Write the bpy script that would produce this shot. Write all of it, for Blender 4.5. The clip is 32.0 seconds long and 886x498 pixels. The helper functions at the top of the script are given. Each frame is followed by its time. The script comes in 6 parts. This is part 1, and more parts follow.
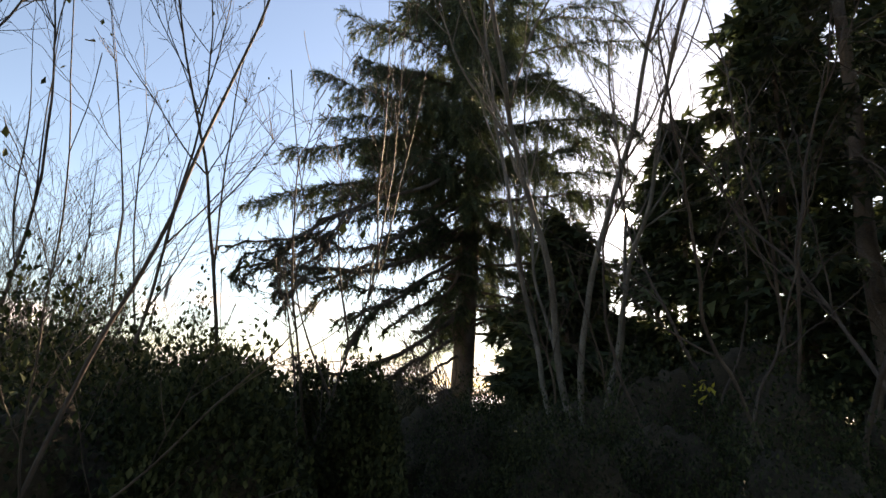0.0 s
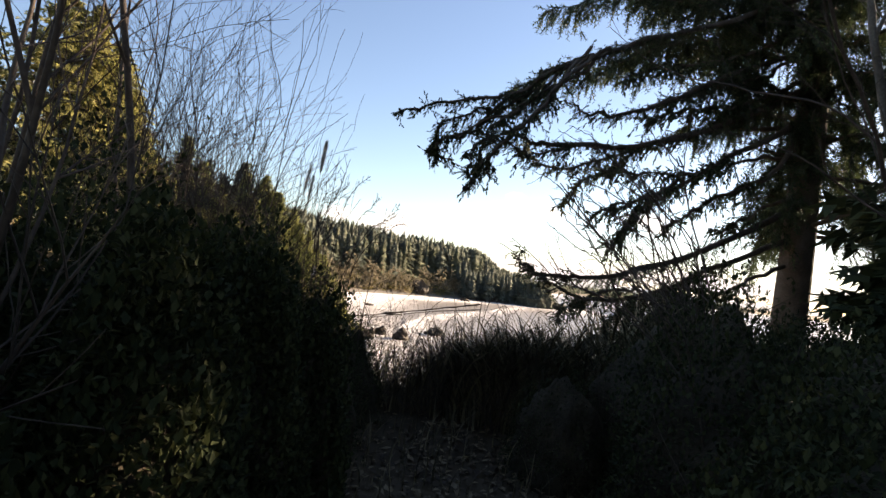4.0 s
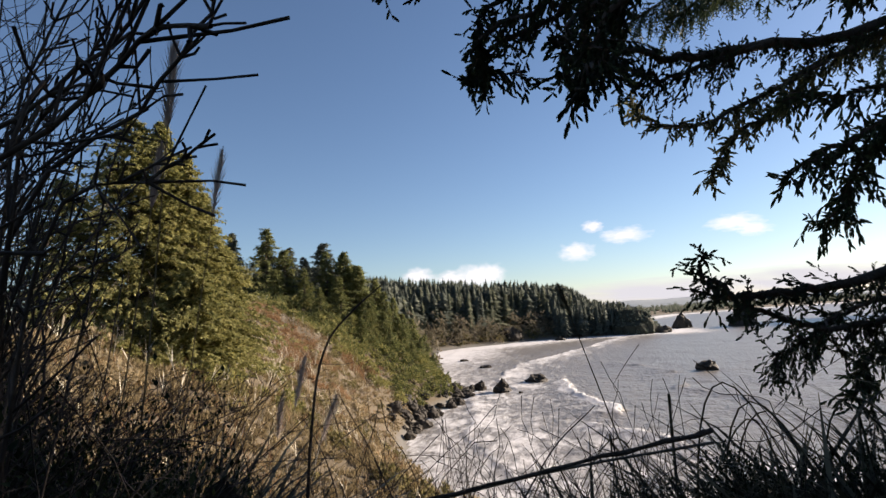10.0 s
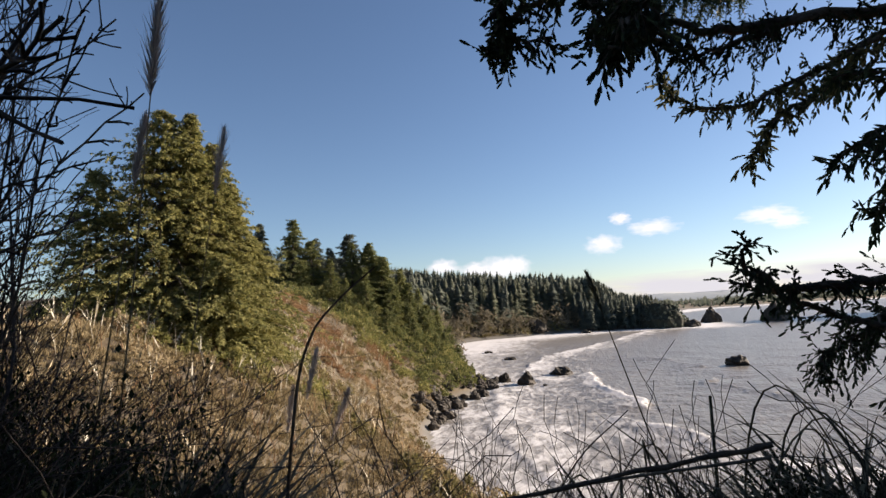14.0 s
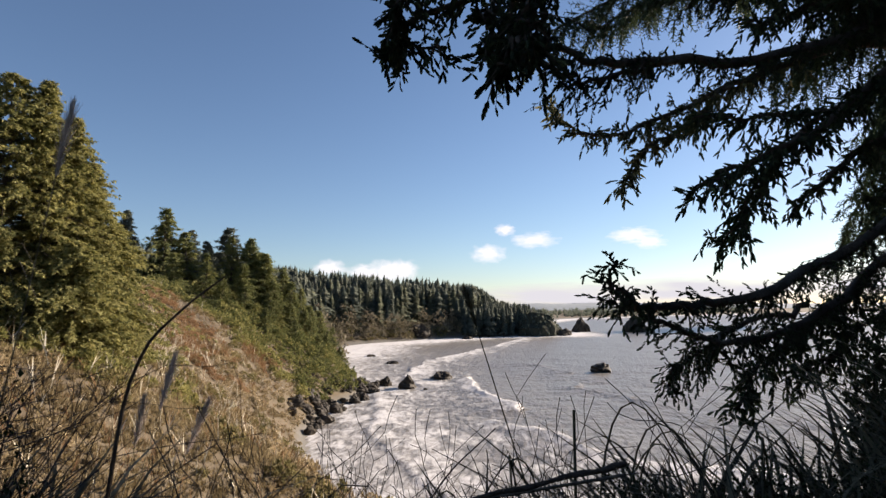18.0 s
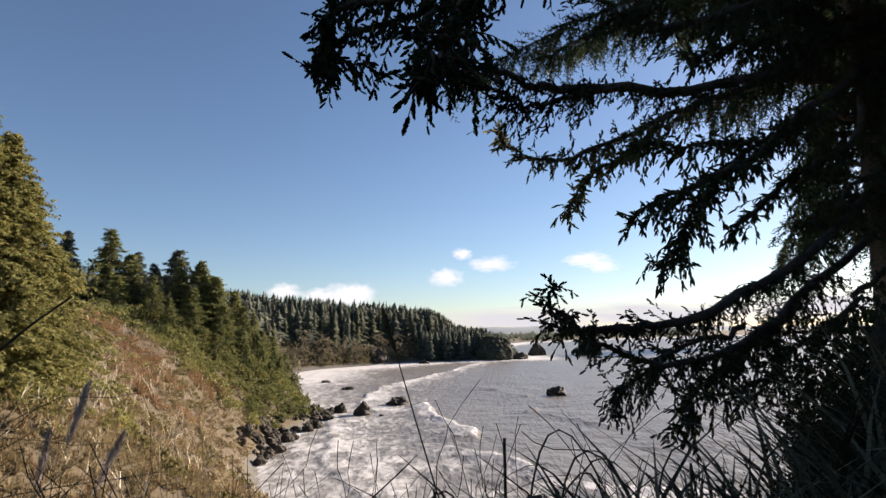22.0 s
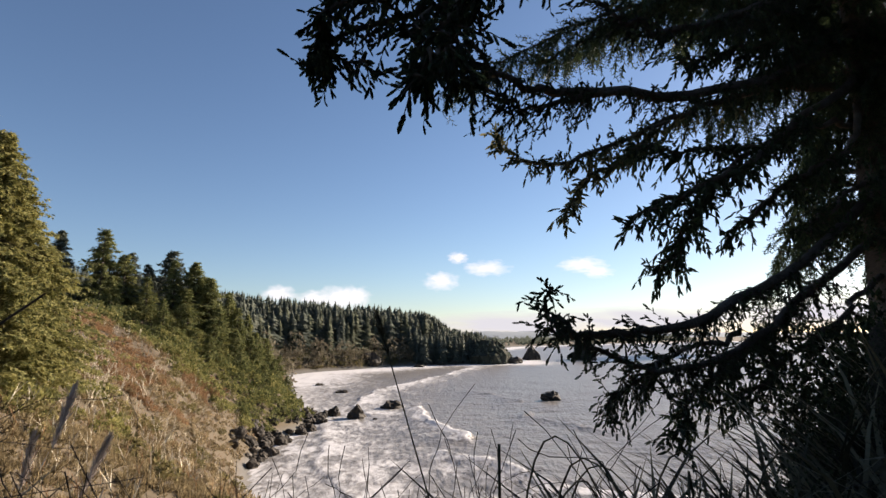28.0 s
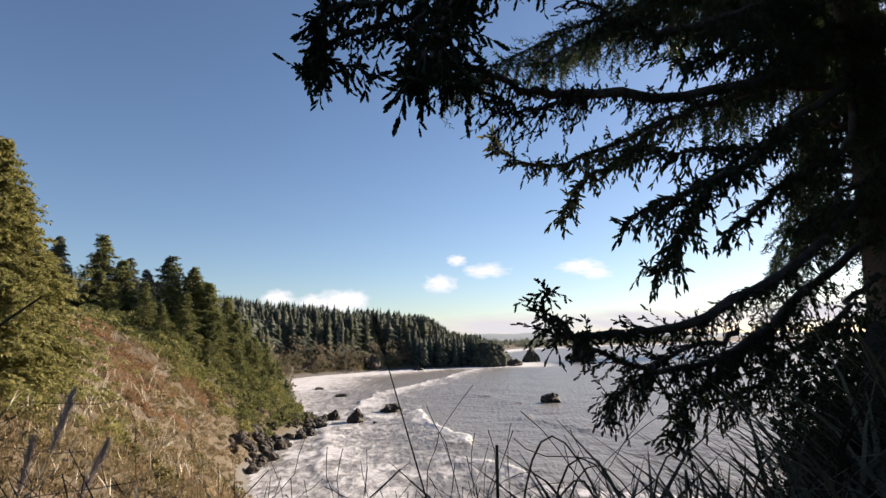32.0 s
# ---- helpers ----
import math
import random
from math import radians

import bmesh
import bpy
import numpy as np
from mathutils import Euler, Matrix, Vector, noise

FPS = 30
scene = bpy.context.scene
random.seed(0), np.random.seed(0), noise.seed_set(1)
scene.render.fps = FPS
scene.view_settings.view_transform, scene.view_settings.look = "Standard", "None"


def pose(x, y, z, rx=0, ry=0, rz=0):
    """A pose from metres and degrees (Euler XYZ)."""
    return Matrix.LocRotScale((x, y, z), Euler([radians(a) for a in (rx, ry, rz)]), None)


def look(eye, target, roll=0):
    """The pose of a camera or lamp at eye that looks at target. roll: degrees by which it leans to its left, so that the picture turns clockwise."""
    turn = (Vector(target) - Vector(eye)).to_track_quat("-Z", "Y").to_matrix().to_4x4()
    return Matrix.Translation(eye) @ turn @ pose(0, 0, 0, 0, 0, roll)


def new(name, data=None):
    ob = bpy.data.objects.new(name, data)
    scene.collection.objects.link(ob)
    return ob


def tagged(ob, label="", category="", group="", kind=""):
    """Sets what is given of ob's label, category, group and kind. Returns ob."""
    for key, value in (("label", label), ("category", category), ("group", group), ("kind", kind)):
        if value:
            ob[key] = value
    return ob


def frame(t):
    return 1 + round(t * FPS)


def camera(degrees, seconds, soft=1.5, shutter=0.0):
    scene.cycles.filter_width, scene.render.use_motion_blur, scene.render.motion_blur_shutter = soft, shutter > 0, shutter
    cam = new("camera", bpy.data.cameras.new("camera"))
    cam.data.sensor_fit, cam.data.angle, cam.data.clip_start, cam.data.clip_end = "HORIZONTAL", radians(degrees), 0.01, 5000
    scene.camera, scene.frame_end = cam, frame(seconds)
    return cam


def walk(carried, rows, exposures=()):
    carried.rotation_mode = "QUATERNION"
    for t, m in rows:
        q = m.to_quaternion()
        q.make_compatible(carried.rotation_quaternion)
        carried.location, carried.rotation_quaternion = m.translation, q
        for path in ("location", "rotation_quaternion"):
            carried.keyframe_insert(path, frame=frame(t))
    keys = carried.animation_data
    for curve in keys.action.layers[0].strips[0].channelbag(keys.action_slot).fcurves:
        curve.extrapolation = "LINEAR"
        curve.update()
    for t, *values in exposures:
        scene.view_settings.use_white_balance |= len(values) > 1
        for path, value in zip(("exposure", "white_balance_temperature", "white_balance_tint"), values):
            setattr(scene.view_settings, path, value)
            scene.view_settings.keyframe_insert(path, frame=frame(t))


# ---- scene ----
cam = camera(78.0, 32.0)
PATH = [
    (0, (-1.534, -5.917, 1.539), (-0.645, -4.193, 2.027), 3.3),
    (0.5, (-1.148, -5.584, 1.545), (-0.384, -3.784, 1.966), 2.2),
    (1, (-0.871, -5.326, 1.566), (-0.156, -3.498, 1.947), 1.2),
    (1.5, (-0.725, -5.099, 1.554), (-0.057, -3.262, 1.975), -0.6),
    (2, (-0.494, -4.85, 1.568), (0.012, -2.948, 1.923), 0.9),
    (2.5, (-0.080, -4.520, 1.535), (0.165, -2.549, 1.772), 1.0),
    (3, (0.127, -4.350, 1.547), (0.207, -2.358, 1.707), 2.2),
    (3.5, (0.276, -4.117, 1.548), (0.214, -2.119, 1.622), 5.2),
    (5.5, (0.127, -3.412, 1.471), (-0.269, -1.454, 1.558), 5.5),
    (6, (0.047, -2.924, 1.452), (-0.258, -0.949, 1.526), 1.8),
    (6.5, (0.085, -2.468, 1.489), (-0.174, -0.486, 1.561), 1.7),
    (7, (0.046, -2.137, 1.471), (-0.181, -0.151, 1.521), 0.9),
    (7.5, (0.002, -1.765, 1.521), (-0.107, 0.225, 1.687), 0.7),
    (8, (0.008, -1.292, 1.588), (-0.249, 0.677, 1.828), -0.9),
    (8.5, (-0.045, -1.028, 1.580), (-0.276, 0.950, 1.768), 0.6),
    (9, (-0.076, -0.718, 1.612), (-0.252, 1.265, 1.805), -0.9),
    (9.5, (-0.078, -0.492, 1.638), (-0.390, 1.470, 1.867), -2.0),
    (10, (-0.132, -0.407, 1.609), (-0.607, 1.521, 1.851), -3.3),
    (10.5, (-0.116, -0.294, 1.605), (-0.692, 1.613, 1.786), -2.5),
    (11, (-0.127, -0.234, 1.605), (-0.763, 1.653, 1.791), -2.2),
    (11.5, (-0.123, -0.261, 1.600), (-0.944, 1.547, 1.839), -4.3),
    (12, (-0.130, -0.235, 1.601), (-0.917, 1.590, 1.825), -5.1),
    (12.5, (-0.136, -0.229, 1.599), (-0.898, 1.604, 1.840), -4.8),
    (13, (-0.140, -0.210, 1.600), (-0.857, 1.644, 1.823), -4.0),
    (13.5, (-0.146, -0.196, 1.600), (-0.793, 1.685, 1.806), -3.2),
    (14, (-0.149, -0.181, 1.602), (-0.714, 1.725, 1.818), -2.7),
    (14.5, (-0.146, -0.167, 1.605), (-0.648, 1.756, 1.825), -2.3),
    (15, (-0.142, -0.161, 1.605), (-0.582, 1.777, 1.828), -2.2),
    (15.5, (-0.137, -0.151, 1.609), (-0.528, 1.796, 1.843), -2.0),
    (17.5, (-0.129, -0.097, 1.630), (-0.312, 1.883, 1.844), -1.2),
    (18, (-0.128, -0.104, 1.629), (-0.296, 1.877, 1.846), -0.6),
    (18.5, (-0.124, -0.112, 1.628), (-0.267, 1.872, 1.835), -0.8),
    (19, (-0.122, -0.121, 1.619), (-0.238, 1.865, 1.823), -1.0),
    (19.5, (-0.117, -0.104, 1.625), (-0.210, 1.884, 1.827), -0.8),
    (20, (-0.098, -0.111, 1.616), (-0.109, 1.881, 1.789), -0.4),
    (20.5, (-0.025, -0.083, 1.615), (-0.036, 1.902, 1.863), -0.3),
    (21, (-0.016, -0.061, 1.611), (0.001, 1.926, 1.837), -0.4),
    (21.5, (-0.026, -0.041, 1.613), (0.029, 1.941, 1.875), -2.3),
    (22, (-0.014, -0.016, 1.627), (-0.026, 1.961, 1.928), -0.9),
    (22.5, (-0.009, 0.002, 1.630), (-0.024, 1.976, 1.953), -0.8),
    (23, (-0.010, 0.010, 1.626), (-0.021, 1.984, 1.948), -1.0),
    (23.5, (-0.007, 0.012, 1.626), (-0.009, 1.985, 1.956), -0.5),
    (24, (-0.005, 0.012, 1.621), (-0.003, 1.984, 1.957), -0.4),
    (24.5, (-0.010, 0.030, 1.628), (-0.009, 2.003, 1.957), -0.1),
    (25, (-0.010, 0.024, 1.629), (-0.013, 1.996, 1.961), -0.4),
    (25.5, (-0.011, 0.030, 1.627), (-0.015, 2.003, 1.954), -0.5),
    (27.5, (-0.014, 0.020, 1.621), (-0.015, 1.995, 1.936), -0.3),
    (28, (-0.013, 0.024, 1.625), (-0.009, 1.999, 1.939), -0.4),
    (28.5, (-0.009, 0.019, 1.616), (0.001, 1.995, 1.923), -0.6),
    (29, (-0.014, 0.023, 1.621), (-0.010, 2.000, 1.927), -0.7),
    (29.5, (-0.013, 0.022, 1.622), (-0.015, 1.999, 1.925), -0.8),
    (30, (-0.013, 0.023, 1.618), (-0.022, 2.000, 1.920), -0.8),
    (30.5, (-0.011, 0.025, 1.619), (-0.016, 2.002, 1.919), -0.7),
    (31, (-0.008, 0.021, 1.616), (-0.002, 1.997, 1.927), -0.7),
    (31.5, (-0.006, 0.025, 1.623), (0.002, 1.999, 1.943), -0.6),
    (32, (-0.004, 0.016, 1.620), (0.005, 1.990, 1.944), -0.9),
]
EXPOSURES = [(0, 2.5, 9000, 18), (2.5, 2.45, 8600, 18), (3.5, 2.3, 7900, 18), (6, 2.2, 7900, 18), (7, 2.0, 7500, 18), (8, 1.65, 7000, 18), (9.5, 1.27, 6600, 15), (32, 1.27, 6600, 15)]
walk(cam, [(t, look(eye, target, roll)) for t, eye, target, roll in PATH], EXPOSURES)

# ---------------------------------------------------------------- light
SUN_AZ, SUN_EL = 53.0, 21.5
world = bpy.data.worlds.new("sky")
scene.world = world
world.use_nodes = True
wn = world.node_tree.nodes
sky = wn.new("ShaderNodeTexSky")
sky.sky_type = "NISHITA"
sky.sun_disc = False
sky.sun_elevation = radians(SUN_EL)
sky.sun_rotation = radians(SUN_AZ)
sky.altitude = 300
sky.air_density, sky.dust_density, sky.ozone_density = 1.0, 0.35, 3.2
wn["Background"].inputs[1].default_value = 0.055
world.node_tree.links.new(sky.outputs[0], wn["Background"].inputs[0])
sun_way = Vector((math.sin(radians(SUN_AZ)) * math.cos(radians(SUN_EL)), math.cos(radians(SUN_AZ)) * math.cos(radians(SUN_EL)), math.sin(radians(SUN_EL))))
sun = new("sun", bpy.data.lights.new("sun", "SUN"))
sun.data.energy, sun.data.angle, sun.data.color = 5.0, radians(0.5), (1.0, 0.88, 0.72)
sun.rotation_mode = "QUATERNION"
sun.rotation_quaternion = (-sun_way).to_track_quat("-Z", "Y")
sun.location = (60, 60, 60)

# ---------------------------------------------------------------- materials


def material(name, colours, rough=0.8, scale=4.0, grain=40.0, bump=0.3, island=0.0, objects=0.0, metal=0.0, through_light=0.0, spec=0.3):
    """A two-scale noise material: colours is a list of RGB stops from dark to light."""
    m = bpy.data.materials.new(name)
    m.use_nodes = True
    n, ln = m.node_tree.nodes, m.node_tree.links
    b = n["Principled BSDF"]
    b.inputs["Roughness"].default_value, b.inputs["Metallic"].default_value = rough, metal
    b.inputs["Specular IOR Level"].default_value = spec
    tc = n.new("ShaderNodeTexCoord")
    big = n.new("ShaderNodeTexNoise")
    big.inputs["Scale"].default_value, big.inputs["Detail"].default_value = scale, 4
    fine = n.new("ShaderNodeTexNoise")
    fine.inputs["Scale"].default_value, fine.inputs["Detail"].default_value = grain, 3
    ln.new(tc.outputs["Object"], big.inputs["Vector"])
    ln.new(tc.outputs["Object"], fine.inputs["Vector"])
    mix = n.new("ShaderNodeMath")
    mix.operation = "MULTIPLY_ADD"
    mix.inputs[1].default_value = 0.35
    ln.new(fine.outputs["Fac"], mix.inputs[0])
    s = n.new("ShaderNodeMath")
    s.operation = "MULTIPLY"
    s.inputs[1].default_value = 0.65
    ln.new(big.outputs["Fac"], s.inputs[0])
    ln.new(s.outputs[0], mix.inputs[2])
    last = mix.outputs[0]
    if island or objects:
        if island:
            g = n.new("ShaderNodeNewGeometry")
            source = g.outputs["Random Per Island"]
        else:
            g = n.new("ShaderNodeObjectInfo")
            source = g.outputs["Random"]
        a = n.new("ShaderNodeMath")
        a.operation = "SUBTRACT"
        a.inputs[1].default_value = 0.5
        ln.new(source, a.inputs[0])
        c = n.new("ShaderNodeMath")
        c.operation = "MULTIPLY_ADD"
        c.inputs[1].default_value = island or objects
        ln.new(a.outputs[0], c.inputs[0])
        ln.new(last, c.inputs[2])
        last = c.outputs[0]
    ramp = n.new("ShaderNodeValToRGB")
    e = ramp.color_ramp.elements
    while len(e) < len(colours):
        e.new(0.5)
    for i, col in enumerate(colours):
        e[i].position = 0.28 + 0.44 * i / max(1, len(colours) - 1)
        e[i].color = (*col, 1)
    ln.new(last, ramp.inputs[0])
    ln.new(ramp.outputs[0], b.inputs["Base Color"])
    if bump:
        bp = n.new("ShaderNodeBump")
        bp.inputs["Strength"].default_value = bump
        bp.inputs["Distance"].default_value = 0.02
        ln.new(fine.outputs["Fac"], bp.inputs["Height"])
        ln.new(bp.outputs[0], b.inputs["Normal"])
    if through_light:
        tr = n.new("ShaderNodeBsdfTranslucent")
        ln.new(ramp.outputs[0], tr.inputs["Color"])
        sh = n.new("ShaderNodeMixShader")
        sh.inputs[0].default_value = through_light
        ln.new(b.outputs[0], sh.inputs[1])
        ln.new(tr.outputs[0], sh.inputs[2])
        ln.new(sh.outputs[0], n["Material Output"].inputs["Surface"])
    return m


M_BARK = material("spruce_bark", [(0.035, 0.026, 0.02), (0.09, 0.07, 0.055), (0.15, 0.13, 0.11)], 0.95, 3, 45, 0.8)
M_ALDER = material("alder_bark", [(0.05, 0.044, 0.036), (0.11, 0.10, 0.085), (0.2, 0.19, 0.165)], 0.9, 2.5, 40, 0.4)
M_TWIG = material("dark_twigs", [(0.03, 0.023, 0.02), (0.06, 0.046, 0.038), (0.11, 0.088, 0.072)], 0.8, 6, 60, 0.2, island=0.3)
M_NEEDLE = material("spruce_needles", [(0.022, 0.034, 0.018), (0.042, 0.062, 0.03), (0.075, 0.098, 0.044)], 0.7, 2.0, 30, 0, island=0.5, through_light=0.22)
M_LICHEN = material("lichen_needles", [(0.05, 0.06, 0.03), (0.11, 0.11, 0.05), (0.2, 0.18, 0.09)], 0.8, 2.0, 30, 0, island=0.5, through_light=0.3)
# strong sunlight is put into this colour, brighter than the bare foliage
M_FIR = material("sun_tinted_conifer", [(0.085, 0.092, 0.03), (0.23, 0.22, 0.075), (0.4, 0.36, 0.14)], 0.75, 0.25, 3, 0, island=0.5, through_light=0.5)
# aerial haze is put into this green: darks lifted and greyed
M_FIRHAZE = material("hazed_conifer", [(0.085, 0.1, 0.08), (0.125, 0.14, 0.108), (0.185, 0.195, 0.15)], 0.85, 0.1, 2, 0, island=0.3, through_light=0.4)
# ridge green with sunlight put into its bright end
M_RIDGE = material("sun_tinted_ridge_conifer", [(0.06, 0.072, 0.027), (0.175, 0.19, 0.066), (0.32, 0.31, 0.12)], 0.75, 0.2, 3, 0, island=0.5, through_light=0.4)
# olive variant for the woods, lifted for haze in the same way
M_WOODS = material("hazed_olive_conifer", [(0.09, 0.1, 0.065), (0.138, 0.148, 0.095), (0.2, 0.205, 0.13)], 0.85, 0.1, 2, 0, island=0.3, through_light=0.4)
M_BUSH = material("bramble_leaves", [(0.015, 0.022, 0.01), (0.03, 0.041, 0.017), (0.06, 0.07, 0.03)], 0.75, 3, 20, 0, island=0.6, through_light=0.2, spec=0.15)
M_YLEAF = material("yellow_leaves", [(0.25, 0.22, 0.03), (0.4, 0.36, 0.06)], 0.6, 3, 20, 0, island=0.4, through_light=0.45)
M_STRAW = material("dry_grass", [(0.08, 0.065, 0.035), (0.2, 0.165, 0.095), (0.36, 0.31, 0.2)], 0.75, 5, 40, 0, island=0.6, through_light=0.2)
M_PLUME = material("pampas_plume", [(0.3, 0.25, 0.22), (0.5, 0.43, 0.39), (0.65, 0.58, 0.53)], 0.9, 20, 90, 0, island=0.4, through_light=0.3)
M_SCRUB = material("brown_scrub", [(0.095, 0.07, 0.035), (0.21, 0.16, 0.085), (0.36, 0.285, 0.16)], 0.9, 0.06, 1.5, 0, island=0.5, through_light=0.4)
M_RUST = material("rusty_scrub", [(0.14, 0.075, 0.038), (0.27, 0.155, 0.078), (0.4, 0.265, 0.145)], 0.9, 0.08, 1.5, 0, island=0.5, through_light=0.4)
M_GREEN = material("green_scrub", [(0.05, 0.062, 0.022), (0.145, 0.155, 0.052), (0.3, 0.28, 0.1)], 0.8, 0.08, 1.5, 0, island=0.5, through_light=0.4)
M_TAN = material("tan_trees", [(0.192, 0.144, 0.080), (0.352, 0.272, 0.152), (0.528, 0.432, 0.272)], 0.9, 0.08, 1.5, 0, island=0.5, through_light=0.4)
M_ROCK = material("wet_rock", [(0.013, 0.01, 0.007), (0.036, 0.028, 0.019), (0.085, 0.067, 0.047)], 0.75, 0.5, 4, 1.0)
M_WOOD = material("weathered_log", [(0.05, 0.042, 0.035), (0.13, 0.11, 0.09), (0.22, 0.19, 0.16)], 0.9, 3, 60, 0.6)
M_LITTER = material("leaf_litter", [(0.04, 0.028, 0.018), (0.1, 0.07, 0.042), (0.22, 0.17, 0.1)], 0.7, 4, 30, 0.2, island=0.7)
M_PAPER = material("scrap_paper", [(0.55, 0.56, 0.6), (0.75, 0.76, 0.8)], 0.7, 8, 30, 0.2)

# ---------------------------------------------------------------- mesh tools
RNG = np.random.default_rng(7)


def rnd(a=0.0, b=1.0):
    return float(RNG.uniform(a, b))


class Build:
    """Collects vertices and polygons, and turns them into one mesh."""

    def __init__(self):
        self.v, self.f, self.n = [], [], 0

    def add(self, verts, polys):
        verts = np.asarray(verts, float).reshape(-1, 3)
        self.v.append(verts)
        self.f.append((np.asarray(polys, int) + self.n))
        self.n += len(verts)

    def tube(self, pts, radii, sides=5, cap=True):
        pts = np.asarray(pts, float)
        k = len(pts)
        radii = np.broadcast_to(np.asarray(radii, float), (k,))
        t = np.gradient(pts, axis=0)
        t /= np.linalg.norm(t, axis=1, keepdims=True) + 1e-12
        up = np.array([0.0, 0.0, 1.0]) if abs(t[0][2]) < 0.9 else np.array([1.0, 0.0, 0.0])
        a = np.cross(t, up)
        a /= np.linalg.norm(a, axis=1, keepdims=True) + 1e-9
        c = np.cross(t, a)
        ang = np.arange(sides) * 2 * np.pi / sides
        ring = pts[:, None] + radii[:, None, None] * (np.cos(ang)[None, :, None] * a[:, None] + np.sin(ang)[None, :, None] * c[:, None])
        i, j = np.arange(k - 1)[:, None] * sides, np.arange(sides)[None]
        q = np.stack([i + j, i + (j + 1) % sides, i + sides + (j + 1) % sides, i + sides + j], -1).reshape(-1, 4)
        self.add(ring.reshape(-1, 3), q)

    def stamp(self, tv, tf, mats, places):
        """Puts a template (tv, tf) at many poses: mats (n,3,3), places (n,3)."""
        tv, tf = np.asarray(tv, float), np.asarray(tf, int)
        n = len(places)
        if not n:
            return
        v = np.einsum("nij,kj->nki", mats, tv) + np.asarray(places)[:, None]
        f = tf[None] + (np.arange(n) * len(tv))[:, None, None]
        self.add(v.reshape(-1, 3), f.reshape(-1, tf.shape[1]))

    def mesh(self, name, mat, smooth=False):
        me = bpy.data.meshes.new(name)
        if self.v:
            v = np.concatenate(self.v)
            sizes = np.concatenate([np.full(len(f), f.shape[1]) for f in self.f])
            loops = np.concatenate([f.ravel() for f in self.f])
            me.vertices.add(len(v))
            me.vertices.foreach_set("co", v.ravel())
            me.loops.add(len(loops))
            me.loops.foreach_set("vertex_index", loops)
            me.polygons.add(len(sizes))
            me.polygons.foreach_set("loop_start", np.concatenate([[0], np.cumsum(sizes)[:-1]]))
            me.update(calc_edges=True)
            if smooth:
                me.polygons.foreach_set("use_smooth", np.ones(len(sizes), bool))
        me.materials.append(mat)
        return me


def part(name, build, mat, parent=None, label="", smooth=False):
    ob = new(name, build.mesh(name, mat, smooth) if isinstance(build, Build) else build)
    if parent is not None:
        ob.parent = parent
    if label:
        ob["label"] = label
    return ob


def holder(name, at, label, category, group=""):
    ob = new(name)
    ob.empty_display_size = 0.1
    ob.location = at
    return tagged(ob, label, category, group)


def turns(n, tilt=0.6, rng=RNG, lean=None, size=(0.7, 1.3)):
    """Random turns about z with a random tilt, and random sizes, as n matrices."""
    yaw, ti, ph = rng.uniform(0, 2 * np.pi, n), rng.uniform(0, tilt, n), rng.uniform(0, 2 * np.pi, n)
    s = rng.uniform(*size, n)
    c1, s1, c2, s2 = np.cos(yaw), np.sin(yaw), np.cos(ti), np.sin(ti)
    z = np.zeros(n)
    rz = np.stack([np.stack([c1, -s1, z], -1), np.stack([s1, c1, z], -1), np.stack([z, z, z + 1], -1)], -2)
    rx = np.stack([np.stack([z + 1, z, z], -1), np.stack([z, c2, -s2], -1), np.stack([z, s2, c2], -1)], -2)
    return (rz @ rx) * s[:, None, None]


def along(d, spin):
    """Turns that bring +y onto the ways d, spun about them."""
    d = np.asarray(d, float)
    d = d / (np.linalg.norm(d, axis=1, keepdims=True) + 1e-12)
    ref = np.where(np.abs(d[:, 2:3]) > 0.95, np.array([[1.0, 0, 0]]), np.array([[0, 0, 1.0]]))
    x = np.cross(d, ref)
    x /= np.linalg.norm(x, axis=1, keepdims=True) + 1e-12
    z = np.cross(x, d)
    c, s = np.cos(spin)[:, None], np.sin(spin)[:, None]
    return np.stack([c * x + s * z, d, c * z - s * x], -1)


def curve_points(ctrl, n):
    """A smooth line through the control points (Catmull-Rom), n points."""
    p = np.asarray(ctrl, float)
    p = np.vstack([2 * p[0] - p[1], p, 2 * p[-1] - p[-2]])
    out = []
    for u in np.linspace(0, len(p) - 3 - 1e-6, n):
        i, f = int(u), u - int(u)
        a, b, c, d = p[i : i + 4]
        out.append(0.5 * (2 * b + (c - a) * f + (2 * a - 5 * b + 4 * c - d) * f * f + (3 * b - a - 3 * c + d) * f**3))
    return np.array(out)


def vnoise(x, y, seed=0.0):
    """Smooth value noise in 0..1 for arrays."""
    def h(i, j):
        return np.modf(np.abs(np.sin(i * 127.1 + j * 311.7 + seed * 74.7) * 43758.5453))[0]

    i, j = np.floor(x), np.floor(y)
    u, v = x - i, y - j
    u, v = u * u * (3 - 2 * u), v * v * (3 - 2 * v)
    return (h(i, j) * (1 - u) + h(i + 1, j) * u) * (1 - v) + (h(i, j + 1) * (1 - u) + h(i + 1, j + 1) * u) * v


def fbm(x, y, seed=0.0, octaves=4):
    return sum(vnoise(x * 2**k, y * 2**k, seed + k) * 0.5 ** (k + 1) for k in range(octaves))


# ---------------------------------------------------------------- the lie of the land
SEA = -24.0
